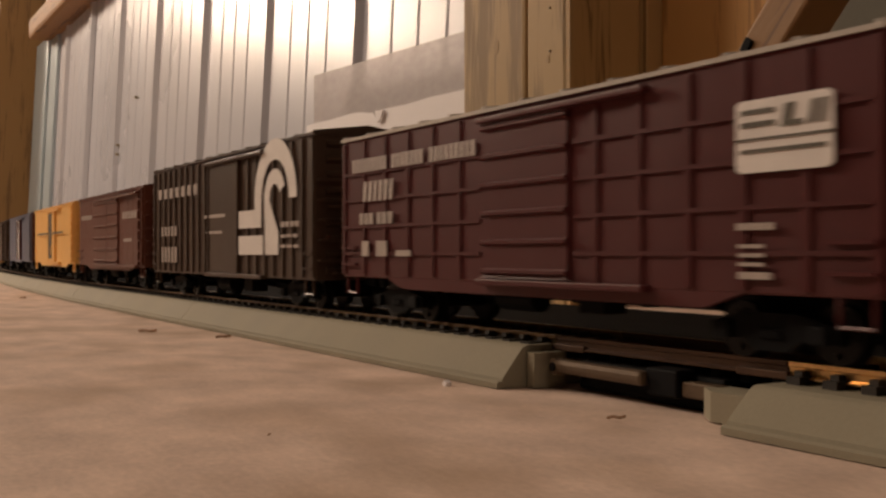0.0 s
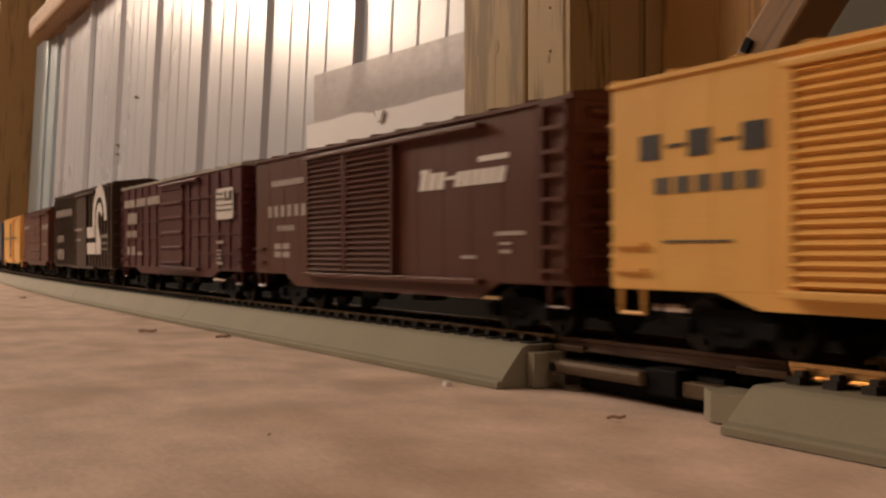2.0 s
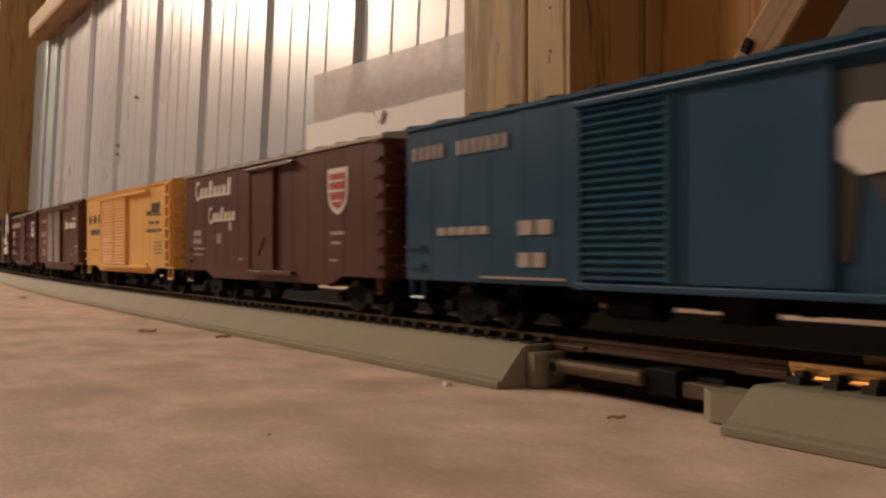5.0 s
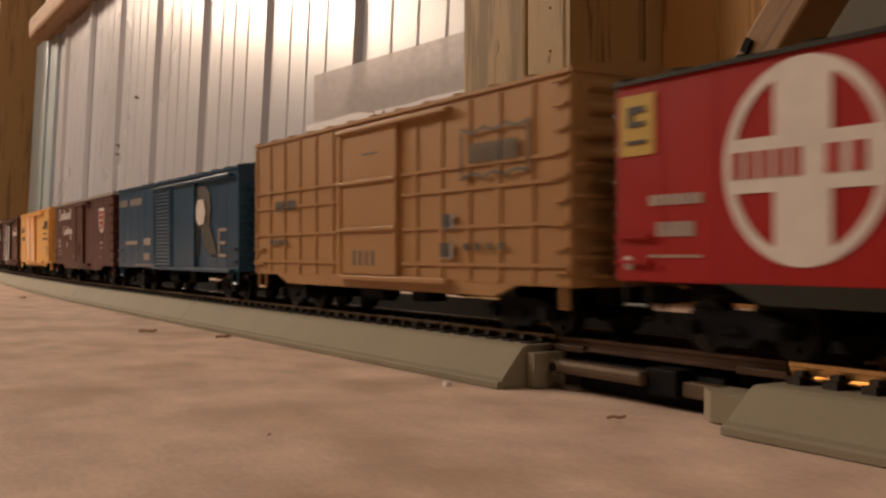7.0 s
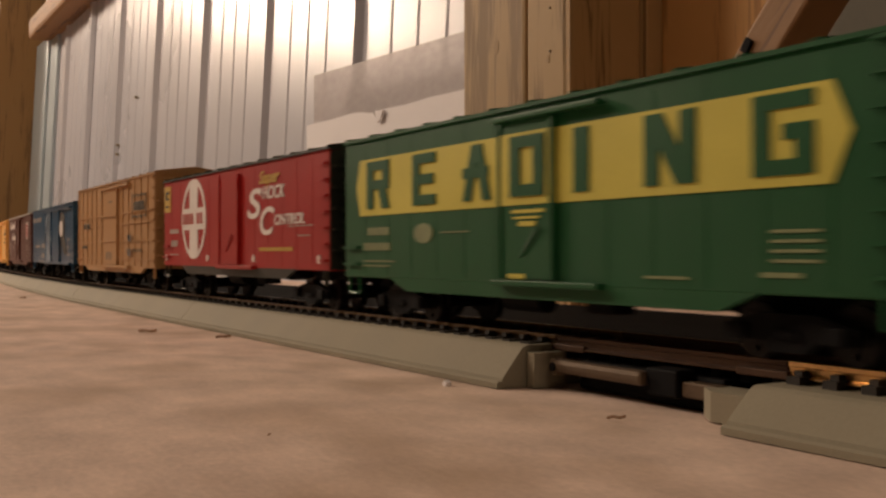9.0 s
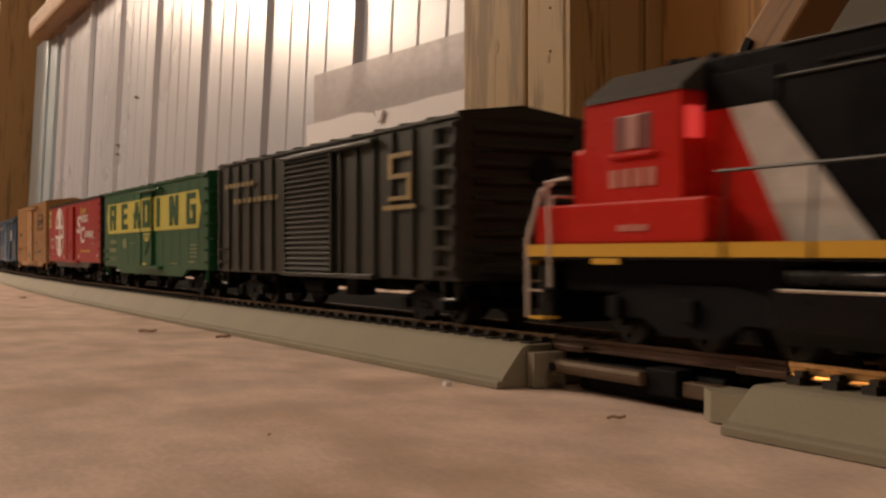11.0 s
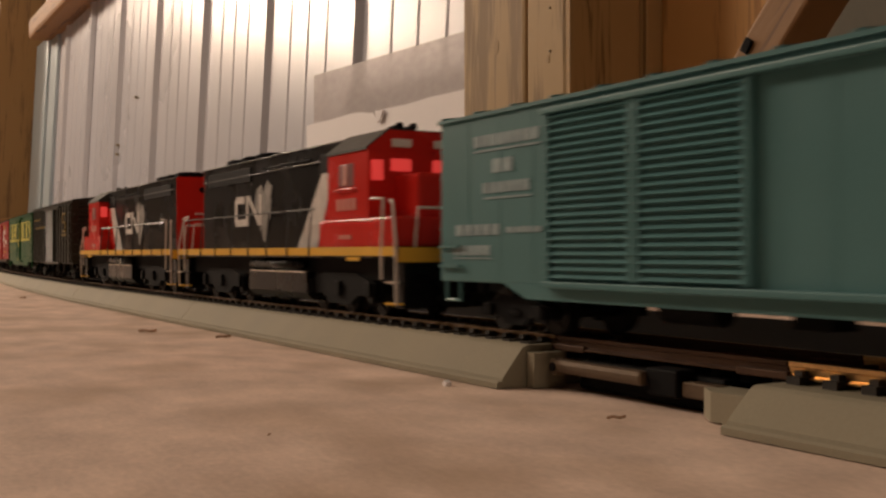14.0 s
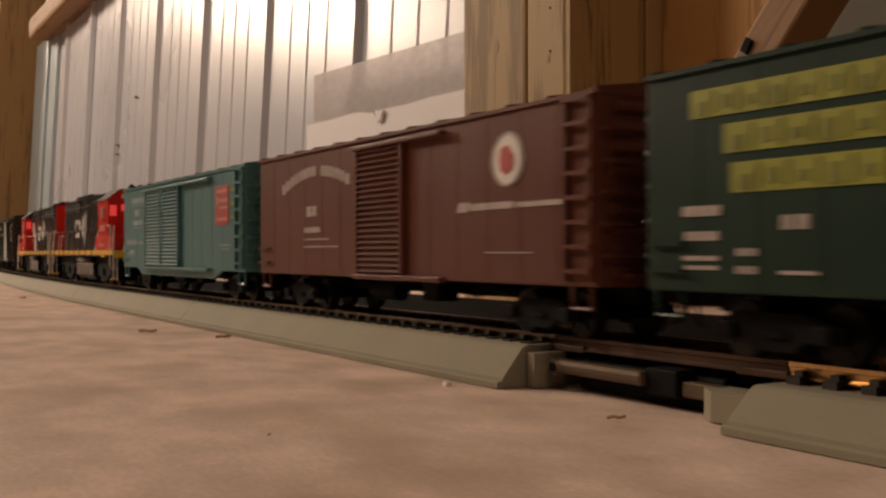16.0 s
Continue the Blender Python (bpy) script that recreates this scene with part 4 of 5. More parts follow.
def tan_car():
    L = 0.1755
    c = boxcar(0.6870, L, "tall tan ribbed boxcar with black outlined emblem", P_TAN, eave=0.0530, sill=0.0105, style="grid", posts=14, doors=[(0.395, 0.592, "flat")], drop=0.0025, span=(0.16, 0.84), latch=False, rib_out=0.0004, rails=(0.10, 0.30, 0.50, 0.62), rungs="grabs")
    for z in (0.0362, 0.0235):
        bm = bmesh.new()
        box(bm, 0.0690 - L / 2, 0.1040 - L / 2, -HALF - 0.0017, -HALF, z - 0.0004, z + 0.0006, 0.0002)
        part("door_bar", bm, P_TAN, c)
    put = lambda n, p, m, l="", lift=0.0007: mark(c, n, shift(p, L / 2), m, l, lift)
    edge = lambda z, s: [rect(0.1349 + 0.0267 * k / 24, 0.1349 + 0.0267 * (k + 1) / 24, z + s * 0.0010 * abs(math.sin(k * math.pi / 8)) - 0.0003, z + s * 0.0010 * abs(math.sin(k * math.pi / 8)) + 0.0003) for k in range(24)]
    put("emblem", edge(0.0449, -1) + edge(0.0338, 1) + [rect(0.1349, 0.1354, 0.0345, 0.0442), rect(0.1611, 0.1616, 0.0345, 0.0442)] + bars(0.1385, 0.1585, 0.0372, 0.0414, 9, 0.55), P_KHAKI, "dark outlined emblem")
    put("placard", [rect(0.1268, 0.1319, 0.0228, 0.0262), rect(0.1261, 0.1314, 0.0160, 0.0196)], M_DM)
    put("placard", [rect(0.1268, 0.1303, 0.0232, 0.0262), rect(0.1261, 0.1298, 0.0164, 0.0196)], P_INK, "black square placard", 0.0009)
    put("lettering", bars(0.0198, 0.0270, 0.0308, 0.0336, 3, 0.7) + bars(0.0290, 0.0372, 0.0308, 0.0336, 4, 0.7) + bars(0.0150, 0.030, 0.0200, 0.0215, 4, 0.7) + bars(0.0780, 0.0930, 0.0140, 0.0180, 4, 0.5) + bars(0.084, 0.093, 0.0432, 0.0438, 1, 1.0) + bars(0.136, 0.155, 0.0180, 0.0195, 4, 0.4), P_KHAKI)


def red_car():
    L = 0.1735
    c = boxcar(0.8757, L, "bright red boxcar with black roof and white emblem", P_RED, roof=P_BLACK, ends=P_BLACK, sill=0.0122, doors=[(0.440, 0.562, "flat")], drop=0.003, underframe=P_BLACK, track_top=False, rungs="grabs")
    put = lambda n, p, m, l="", lift=0.0: mark(c, n, shift(p, L / 2), m, l, lift)
    put("tag", [rect(0.0012, 0.0104, 0.0345, 0.0453)], P_GOLD, "yellow square tag")
    put("tag_mark", [rect(0.0035, 0.0080, 0.0420, 0.0432), rect(0.0035, 0.0050, 0.0400, 0.0432), rect(0.0035, 0.0080, 0.0396, 0.0405), rect(0.0030, 0.0085, 0.0365, 0.0372)], P_INK, "", 0.0002)
    cx, cz, r = 0.0427, 0.0308, 0.0157
    put("emblem", ring(cx, cz, r * 0.88, r, 0, 360, 48), M_WM, "white circled cross emblem")
    arm = r * 0.34
    put("emblem", [rect(cx - arm, cx + arm, cz - r * 0.9, cz + r * 0.9), rect(cx - r * 0.9, cx - arm, cz - arm * 0.8, cz + arm * 0.8), rect(cx + arm, cx + r * 0.9, cz - arm * 0.8, cz + arm * 0.8)], M_WM)
    put("emblem_mark", bars(cx - 0.0138, cx + 0.0010, cz - 0.0020, cz + 0.0022, 5, 0.6) + bars(cx + 0.0045, cx + 0.0130, cz - 0.0020, cz + 0.0022, 2, 0.6), P_BRICK, "", 0.0002)
    put("lettering", bars(0.0091, 0.0224, 0.0255, 0.0273, 8, 0.75) + bars(0.0110, 0.0205, 0.0201, 0.0226, 6, 0.75) + bars(0.0091, 0.0224, 0.0165, 0.0170, 5) + bars(0.143, 0.163, 0.0255, 0.0259, 4) + bars(0.1500, 0.1600, 0.0225, 0.0229, 3), M_DM)
    put("lettering", [rect(0.0837, 0.0909, 0.0316, 0.0330), rect(0.0810, 0.0930, 0.0282, 0.0286), rect(0.0810, 0.0900, 0.0268, 0.0271)], M_WM)
    word(c, "S", 0.1050 - L / 2, 0.0293, 0.0138, M_WM, 0.2, 0, 0.0140)
    word(c, "HOCK", 0.1199 - L / 2, 0.0352, 0.0058, M_WM, 0.2, 0, 0.0195)
    word(c, "C", 0.1174 - L / 2, 0.0236, 0.0126, M_WM, 0.2, 0, 0.0128)
    word(c, "ONTROL", 0.1306 - L / 2, 0.0264, 0.0047, M_WM, 0.2, 0, 0.0250)
    word(c, "Super", 0.1165 - L / 2, 0.0403, 0.0058, P_GOLD, 0.3, 0, 0.0185)
    put("lettering", bars(0.1164, 0.1458, 0.0180, 0.0192, 14, 0.8), P_GOLD)
    for u in (0.0035, 0.060, 0.1105, 0.1660):
        put("journal_mark", oval(u, 0.0155, 0.0012, 0.0013, 12), M_WM, "small round white mark")


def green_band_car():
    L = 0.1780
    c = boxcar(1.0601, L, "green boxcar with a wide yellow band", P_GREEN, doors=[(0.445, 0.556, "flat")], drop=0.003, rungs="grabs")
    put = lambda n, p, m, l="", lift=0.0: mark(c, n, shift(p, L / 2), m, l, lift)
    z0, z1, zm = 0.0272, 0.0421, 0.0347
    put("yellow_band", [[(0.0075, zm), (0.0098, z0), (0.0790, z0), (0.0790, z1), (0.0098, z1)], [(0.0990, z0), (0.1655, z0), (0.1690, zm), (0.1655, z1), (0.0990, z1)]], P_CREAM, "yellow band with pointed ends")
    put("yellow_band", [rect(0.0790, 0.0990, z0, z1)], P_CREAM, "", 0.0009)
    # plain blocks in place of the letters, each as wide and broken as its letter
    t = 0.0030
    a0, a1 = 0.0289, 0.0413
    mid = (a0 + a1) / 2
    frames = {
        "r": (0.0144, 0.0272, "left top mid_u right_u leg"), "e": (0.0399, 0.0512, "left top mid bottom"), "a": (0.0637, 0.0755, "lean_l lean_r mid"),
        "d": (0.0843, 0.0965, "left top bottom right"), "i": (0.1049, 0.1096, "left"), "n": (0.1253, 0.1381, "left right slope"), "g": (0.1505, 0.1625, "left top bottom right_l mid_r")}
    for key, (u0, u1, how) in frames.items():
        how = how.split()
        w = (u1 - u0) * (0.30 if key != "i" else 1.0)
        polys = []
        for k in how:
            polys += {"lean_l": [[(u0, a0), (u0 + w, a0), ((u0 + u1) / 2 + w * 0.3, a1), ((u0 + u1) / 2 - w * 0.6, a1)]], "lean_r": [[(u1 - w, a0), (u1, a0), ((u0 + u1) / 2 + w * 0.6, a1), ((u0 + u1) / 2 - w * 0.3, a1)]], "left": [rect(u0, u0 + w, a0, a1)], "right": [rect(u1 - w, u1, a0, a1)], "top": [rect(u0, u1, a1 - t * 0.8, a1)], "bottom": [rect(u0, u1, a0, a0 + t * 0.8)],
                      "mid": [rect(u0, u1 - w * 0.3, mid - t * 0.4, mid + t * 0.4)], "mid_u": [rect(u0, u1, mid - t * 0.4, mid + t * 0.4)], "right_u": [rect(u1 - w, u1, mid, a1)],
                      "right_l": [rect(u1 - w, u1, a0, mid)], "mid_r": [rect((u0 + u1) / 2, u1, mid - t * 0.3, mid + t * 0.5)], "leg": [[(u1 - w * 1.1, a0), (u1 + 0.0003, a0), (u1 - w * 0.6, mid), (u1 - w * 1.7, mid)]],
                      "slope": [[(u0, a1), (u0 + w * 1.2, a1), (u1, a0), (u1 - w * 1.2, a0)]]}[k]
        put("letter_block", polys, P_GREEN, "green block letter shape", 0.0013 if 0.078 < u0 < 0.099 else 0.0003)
    put("round_mark", oval(0.0448, 0.0221, 0.0046, 0.0024), P_FADED, "faded yellow round mark")
    put("lettering", bars(0.0144, 0.0270, 0.0220, 0.0240, 4, 0.8) + bars(0.0120, 0.0276, 0.0180, 0.0200, 6, 0.8) + [rect(0.012, 0.030, 0.0150, 0.0154), rect(0.012, 0.027, 0.0138, 0.0142), rect(0.053, 0.066, 0.0220, 0.0223), rect(0.152, 0.160, 0.0135, 0.0143), rect(0.125, 0.136, 0.0128, 0.0133)], P_FADED)
    put("lettering", [rect(0.0845, 0.0960, 0.0255, 0.0262), rect(0.0850, 0.0945, 0.0243, 0.0248), rect(0.0870, 0.0930, 0.0228, 0.0238), rect(0.0830, 0.0890, 0.0120, 0.0130)], P_CREAM, "", 0.0009)
    put("lettering", [rect(0.1540, 0.1635, 0.0203 - 0.0015 * k, 0.0208 - 0.0015 * k) for k in range(4)], P_FADED)


def black_car():
    L = 0.1720
    c = boxcar(1.2510, L, "black ribbed boxcar with yellow lettering", P_BLACK, eave=0.0490, style="posts", posts=16, doors=[(0.390, 0.600, "louvre")])
    put = lambda n, p, m, l="": mark(c, n, shift(p, L / 2), m, l, 0.0007)
    put("lettering", bars(0.0090, 0.0399, 0.0402, 0.0418, 7, 0.6) + bars(0.0184, 0.0629, 0.0345, 0.0362, 9, 0.5), P_OLDGOLD)
    put("emblem", [rect(0.1375, 0.1500, 0.0412, 0.0424), rect(0.1375, 0.1400, 0.0365, 0.0424), rect(0.1375, 0.1500, 0.0360, 0.0372), rect(0.1475, 0.1500, 0.0312, 0.0365), rect(0.1375, 0.1500, 0.0305, 0.0316), rect(0.1345, 0.1520, 0.0282, 0.0294)], P_OLDGOLD, "worn yellow emblem")


def teal_car():
    L = 0.1755
    c = boxcar(1.8690, L, "teal double-door boxcar with a red emblem", P_TEAL, doors=[(0.250, 0.399), (0.403, 0.556)], drop=0.003)
    put = lambda n, p, m, l="", lift=0.0: mark(c, n, shift(p, L / 2), m, l, lift)
    put("lettering", bars(0.0150, 0.0404, 0.0405, 0.0430, 8, 0.8) + [rect(0.0150, 0.0404, 0.0394, 0.0398)] + bars(0.0225, 0.0312, 0.0346, 0.0376, 2, 0.8) + bars(0.0186, 0.0370, 0.0303, 0.0326, 6, 0.8) + [rect(0.0190, 0.0370, 0.0290, 0.0294)], P_PALE)
    put("lettering", bars(0.0072, 0.0260, 0.0212, 0.0236, 5, 0.8) + bars(0.0280, 0.0414, 0.0216, 0.0228, 4, 0.8) + bars(0.0064, 0.0220, 0.0168, 0.0190, 5, 0.8) + [rect(0.006, 0.022, 0.0160, 0.0163)], P_PALE)
    put("emblem", [rect(0.1428, 0.1576, 0.0277, 0.0420)], P_BRICK, "square red emblem with pale bars")
    put("emblem_bar", [rect(0.1445, 0.1565, 0.0394, 0.0406), rect(0.1475, 0.1570, 0.0358, 0.0372), rect(0.1475, 0.1570, 0.0335, 0.0344), rect(0.1445, 0.1470, 0.0350, 0.0380), rect(0.1445, 0.1565, 0.0292, 0.0303)], P_PINK, "", 0.0002)
    put("lettering", bars(0.1590, 0.1650, 0.0395, 0.0405, 2) + bars(0.1590, 0.1650, 0.0345, 0.0355, 2) + bars(0.1590, 0.1650, 0.0295, 0.0305, 2), P_LIME)
    put("lettering", [rect(0.148, 0.160, 0.0200, 0.0205), rect(0.150, 0.158, 0.0186, 0.0190)], P_PALE)


P_PALE = mat("pale_grey_blue_paint", (0.24, 0.33, 0.36), 0.55, 0.25, 300, 0.05, 2500)
P_PINK = mat("faded_pink_paint", (0.48, 0.20, 0.17), 0.5, 0.15, 200, 0.05, 2500)


def round_emblem_car():
    L = 0.1790
    c = boxcar(2.0587, L, "reddish brown boxcar with round red and white emblem", P_RED_OXIDE, doors=[(0.427, 0.575)])
    put = lambda n, p, m, l="", lift=0.0: mark(c, n, shift(p, L / 2), m, l, lift)
    arc = []
    for k in range(15):
        f = (k + 0.2) / 15
        if k == 8:
            continue
        u = 0.0198 + 0.0506 * f
        z = 0.0355 + 0.0045 * (1 - (2 * f - 1) ** 2)
        arc.append(rect(u, u + 0.0024, z, z + 0.0030))
    put("lettering", arc, M_DM)
    put("lettering", bars(0.0400, 0.0480, 0.0282, 0.0312, 2, 0.8) + bars(0.0383, 0.0502, 0.0234, 0.0250, 5, 0.8) + [rect(0.0383, 0.0560, 0.0212, 0.0216), rect(0.0383, 0.0620, 0.0190, 0.0194)], M_DM)
    put("emblem", oval(0.1488, 0.0371, 0.0062, 0.0058), M_WM, "round white emblem with red heart")
    put("emblem_heart", [[(0.1460, 0.0371), (0.1466, 0.0347), (0.1488, 0.0338), (0.1512, 0.0352), (0.1514, 0.0378), (0.1490, 0.0401), (0.1466, 0.0394)]], P_BRICK, "", 0.0002)
    put("emblem_rim", ring(0.1488, 0.0371, 0.0054, 0.0056, 0, 360, 24), P_KHAKI, "", 0.0002)
    put("script", bars(0.1281, 0.1330, 0.0264, 0.0286, 2, 0.7, 0.5) + bars(0.1335, 0.1510, 0.0267, 0.0282, 8, 0.7, 0.4) + bars(0.1520, 0.1686, 0.0268, 0.0279, 8, 0.7, 0.4), M_FM, "white slanted script")
    put("lettering", [rect(0.140, 0.158, 0.0172, 0.0175)], M_DM)


def dark_green_car():
    L = 0.1770
    c = boxcar(2.2518, L, "dark green boxcar with large yellow lettering", P_DARKGREEN, doors=[(0.40, 0.56, "flat")])
    put = lambda n, p, m, l="": mark(c, n, shift(p, L / 2), m, l)
    for u0, u1, z0, z1, n in ((0.0110, 0.0640, 0.0394, 0.0440, 10), (0.0185, 0.0600, 0.0332, 0.0379, 7), (0.0200, 0.0490, 0.0268, 0.0316, 5)):
        put("lettering", [rect(u0, u1, z0, z1)], P_LIME)
        w = (u1 - u0) / n
        gaps = [rect(u0 + w * k - 0.0003, u0 + w * k + 0.0003, z0 + 0.0004, z1 - 0.0004) for k in range(1, n)]
        holes = [rect(u0 + w * (k + 0.34), u0 + w * (k + 0.66), z0 + (0.0012 if k % 3 else 0.0004), z1 - (0.0013 if k % 2 else 0.0020)) for k in range(n)]
        mark(c, "lettering", shift(gaps + holes, L / 2), P_OLIVE, "", 0.0002)
    put("lettering", bars(0.0090, 0.0179, 0.0233, 0.0250, 3, 0.9) + bars(0.0095, 0.0173, 0.0193, 0.0208, 4, 0.9) + [rect(0.0090, 0.0170, 0.0160, 0.0168), rect(0.0095, 0.0170, 0.0145, 0.0152)] + bars(0.0212, 0.0259, 0.0168, 0.0180, 2) + bars(0.0212, 0.0259, 0.0140, 0.0152, 2) + bars(0.0304, 0.0362, 0.0208, 0.0230, 2) + [rect(0.030, 0.037, 0.0140, 0.0146)], M_DM)


P_OLIVE = mat("dark_olive_paint", (0.17, 0.19, 0.03), 0.5, 0.2, 150, 0.05, 2500)
GLOW_PANE = glow("lit_red_cab_pane", (0.95, 0.07, 0.06), 0.5)


def loco(front, length, rear_cab):
    """A road engine. In its own space the cab stands at low x; rear_cab turns it end for end."""
    e = thing("locomotive", "black model diesel engine with red cab and yellow sill" + (", cab trailing" if rear_cab else ", cab leading"), "model locomotive", group="engines of the model train")
    h = length / 2
    X = lambda u: u - h
    TRAIN.append((e, front + h, 0.053, rear_cab))
    bm = bmesh.new()
    box(bm, -h, h, -HALF + 0.0004, HALF - 0.0004, 0.0160, 0.0189, 0.0003)
    part("walkway", bm, P_LOCO_BLACK, e)
    bm = bmesh.new()
    box(bm, -h + 0.006, h - 0.006, -0.0125, 0.0125, 0.0098, 0.0161, 0.0004)
    part("underframe", bm, M_BLACK, e)
    for s in (-1, 1):
        bm = bmesh.new()
        box(bm, -h + 0.0005, h - 0.0005, *sorted((s * (HALF - 0.0003), s * (HALF + 0.0002))), 0.0166, 0.0190)
        part("sill_stripe", bm, P_STRIPE, e, "yellow sill stripe")
        bm = bmesh.new()
        box(bm, X(0.022), X(0.030), *sorted((s * (HALF - 0.0002), s * (HALF + 0.0001))), 0.0152, 0.0163)
        part("jack_pad", bm, P_STRIPE, e)
    for s in (-1, 1):
        bm = bmesh.new()
        box(bm, *sorted((s * (h - 0.0004), s * (h + 0.0006))), -HALF + 0.0005, HALF - 0.0005, 0.0150, 0.0188)
        part("end_sill", bm, P_STRIPE, e, "yellow end sill")
        bm = bmesh.new()
        box(bm, *sorted((s * (h - 0.0060), s * (h - 0.0010))), -0.0150, 0.0150, 0.0030, 0.0155, 0.0006)
        part("pilot", bm, P_LOCO_BLACK, e)
        for y in (-1, 1):
            for z in (0.0040, 0.0095):
                bm = bmesh.new()
                box(bm, *sorted((s * (h - 0.0062), s * (h - 0.0012))), *sorted((y * 0.0135, y * (HALF + 0.0002))), z, z + 0.0005)
                part("step", bm, P_STRIPE if z < 0.006 else M_STEEL, e, "step with bright edge")
            bm = bmesh.new()
            x = s * (h - 0.0006)
            tube(bm, [(x, y * (HALF - 0.0002), 0.0042), (x, y * HALF, 0.0200), (x - s * 0.0035, y * (HALF - 0.001), 0.0300), (x - s * 0.0065, y * (HALF - 0.002), 0.0312)], 0.00042, 6)
            part("end_handrail", bm, P_RAILING, e, "pale end handrail")
            bm = bmesh.new()
            x = s * (h - 0.0085)
            tube(bm, [(x, y * HALF, 0.0105), (x, y * HALF, 0.0200), (x + s * 0.001, y * HALF, 0.0315), (x - s * 0.006, y * HALF, 0.0318)], 0.00042, 6)
            part("end_handrail", bm, P_RAILING, e, "pale end handrail")
        bm = bmesh.new()
        tube(bm, [(s * (h - 0.0005), -0.0120, 0.0186), (s * (h - 0.0005), -0.0110, 0.0290), (s * (h - 0.0005), 0.0110, 0.0290), (s * (h - 0.0005), 0.0120, 0.0186)], 0.0004, 6)
        part("end_rail", bm, P_RAILING, e)
    # hood, in three stepped lengths
    bm = bmesh.new()
    prism(bm, [(-0.0112, 0.0189), (-0.0112, 0.0500), (-0.0107, 0.0506), (0.0107, 0.0506), (0.0112, 0.0500), (0.0112, 0.0189)], X(0.0440), X(0.1796), "x")
    part("long_hood", bm, P_LOCO_BLACK, e)
    bm = bmesh.new()
    prism(bm, [(-0.0112, 0.0189), (-0.0112, 0.0500), (-0.0107, 0.0506), (0.0107, 0.0506), (0.0112, 0.0500), (0.0112, 0.0189)], X(0.1796), X(0.1801), "x")
    part("hood_end", bm, P_LOCO_RED, e, "red hood end")
    bm = bmesh.new()
    for z in (0.030, 0.0345):
        tube(bm, [(X(0.1800), -0.0030, z), (X(0.1808), -0.0030, z), (X(0.1808), 0.0030, z), (X(0.1800), 0.0030, z)], 0.0004, 5)
    part("grab_iron", bm, P_RAILING, e)
    bm = bmesh.new()
    disc(bm, (X(0.1802), 0.0, 0.0450), 0.0013, 0.0010, "x", 12)
    disc(bm, (X(0.1802), 0.0030, 0.0450), 0.0013, 0.0010, "x", 12)
    part("headlight", bm, M_BLACK, e)
    for s in (-1, 1):
        for a, b, z0, z1 in ((0.124, 0.172, 0.0428, 0.0480), (0.070, 0.112, 0.0462, 0.0470), (0.047, 0.062, 0.0415, 0.0475)):
            bm = bmesh.new()
            box(bm, X(a), X(b), *sorted((s * 0.0110, s * 0.0116)), z0, z1, 0.0002)
            part("hood_grille", bm, M_BLACK, e)
    for u in (0.1300, 0.1455, 0.1625):
        bm = bmesh.new()
        disc(bm, (X(u), 0, 0.0517), 0.0070, 0.0028, "z", 20)
        disc(bm, (X(u), 0, 0.0533), 0.0056, 0.0008, "z", 20)
        part("radiator_fan", bm, M_BLACK, e)
    for u, w in ((0.078, 0.005), (0.100, 0.004), (0.058, 0.003)):
        bm = bmesh.new()
        box(bm, X(u - w), X(u + w), -0.0045, 0.0045, 0.0505, 0.0522, 0.0006)
        part("exhaust_hatch", bm, M_BLACK, e)
    # nose, side boxes and cab
    bm = bmesh.new()
    box(bm, X(0.0020), X(0.0510), -0.0166, 0.0166, 0.0189, 0.0268, 0.0006)
    part("side_box", bm, P_LOCO_RED, e)
    bm = bmesh.new()
    box(bm, X(0.0045), X(0.0190), -0.0088, 0.0088, 0.0260, 0.0385, 0.0012)
    part("short_hood", bm, P_LOCO_RED, e)
    bm = bmesh.new()
    prism(bm, [(-0.0164, 0.0262), (-0.0164, 0.0455), (0.0164, 0.0455), (0.0164, 0.0262)], X(0.0185), X(0.0450), "x")
    cab = part("cab", bm, P_LOCO_RED, e)
    bm = bmesh.new()
    prism(bm, [(-0.0168, 0.0452), (-0.0168, 0.0460), (-0.0100, 0.0512), (0.0100, 0.0512), (0.0168, 0.0460), (0.0168, 0.0452)], X(0.0190), X(0.0455), "x")
    part("cab_roof", bm, P_ROOFGREY, e, "dark grey cab roof")
    bm = bmesh.new()
    prism(bm, [(-0.0164, 0.0450), (-0.0164, 0.0458), (-0.0099, 0.0508), (0.0099, 0.0508), (0.0164, 0.0458), (0.0164, 0.0450)], X(0.0183), X(0.0189), "x")
    part("cab_front", bm, P_LOCO_RED, e)
    for y in (-0.0065, 0.0065):
        bm = bmesh.new()
        box(bm, X(0.0176), X(0.0184), y - 0.0030, y + 0.0030, 0.0462, 0.0484, 0.0002)
        part("number_board", bm, M_WM, e, "white number board")
        bm = bmesh.new()
        box(bm, X(0.0180), X(0.0187), y - 0.0031, y + 0.0031, 0.0396, 0.0430, 0.0003)
        part("windscreen", bm, GLOW_PANE, e, "red-lit cab window")
    for y in (-0.0138, 0.0138):
        for x in (0.0452, 0.0183):
            bm = bmesh.new()
            box(bm, X(x) - 0.0004, X(x) + 0.0004, y - 0.0017, y + 0.0017, 0.0370, 0.0425, 0.0002)
            part("cab_window", bm, GLOW_PANE, e, "red-lit cab window")
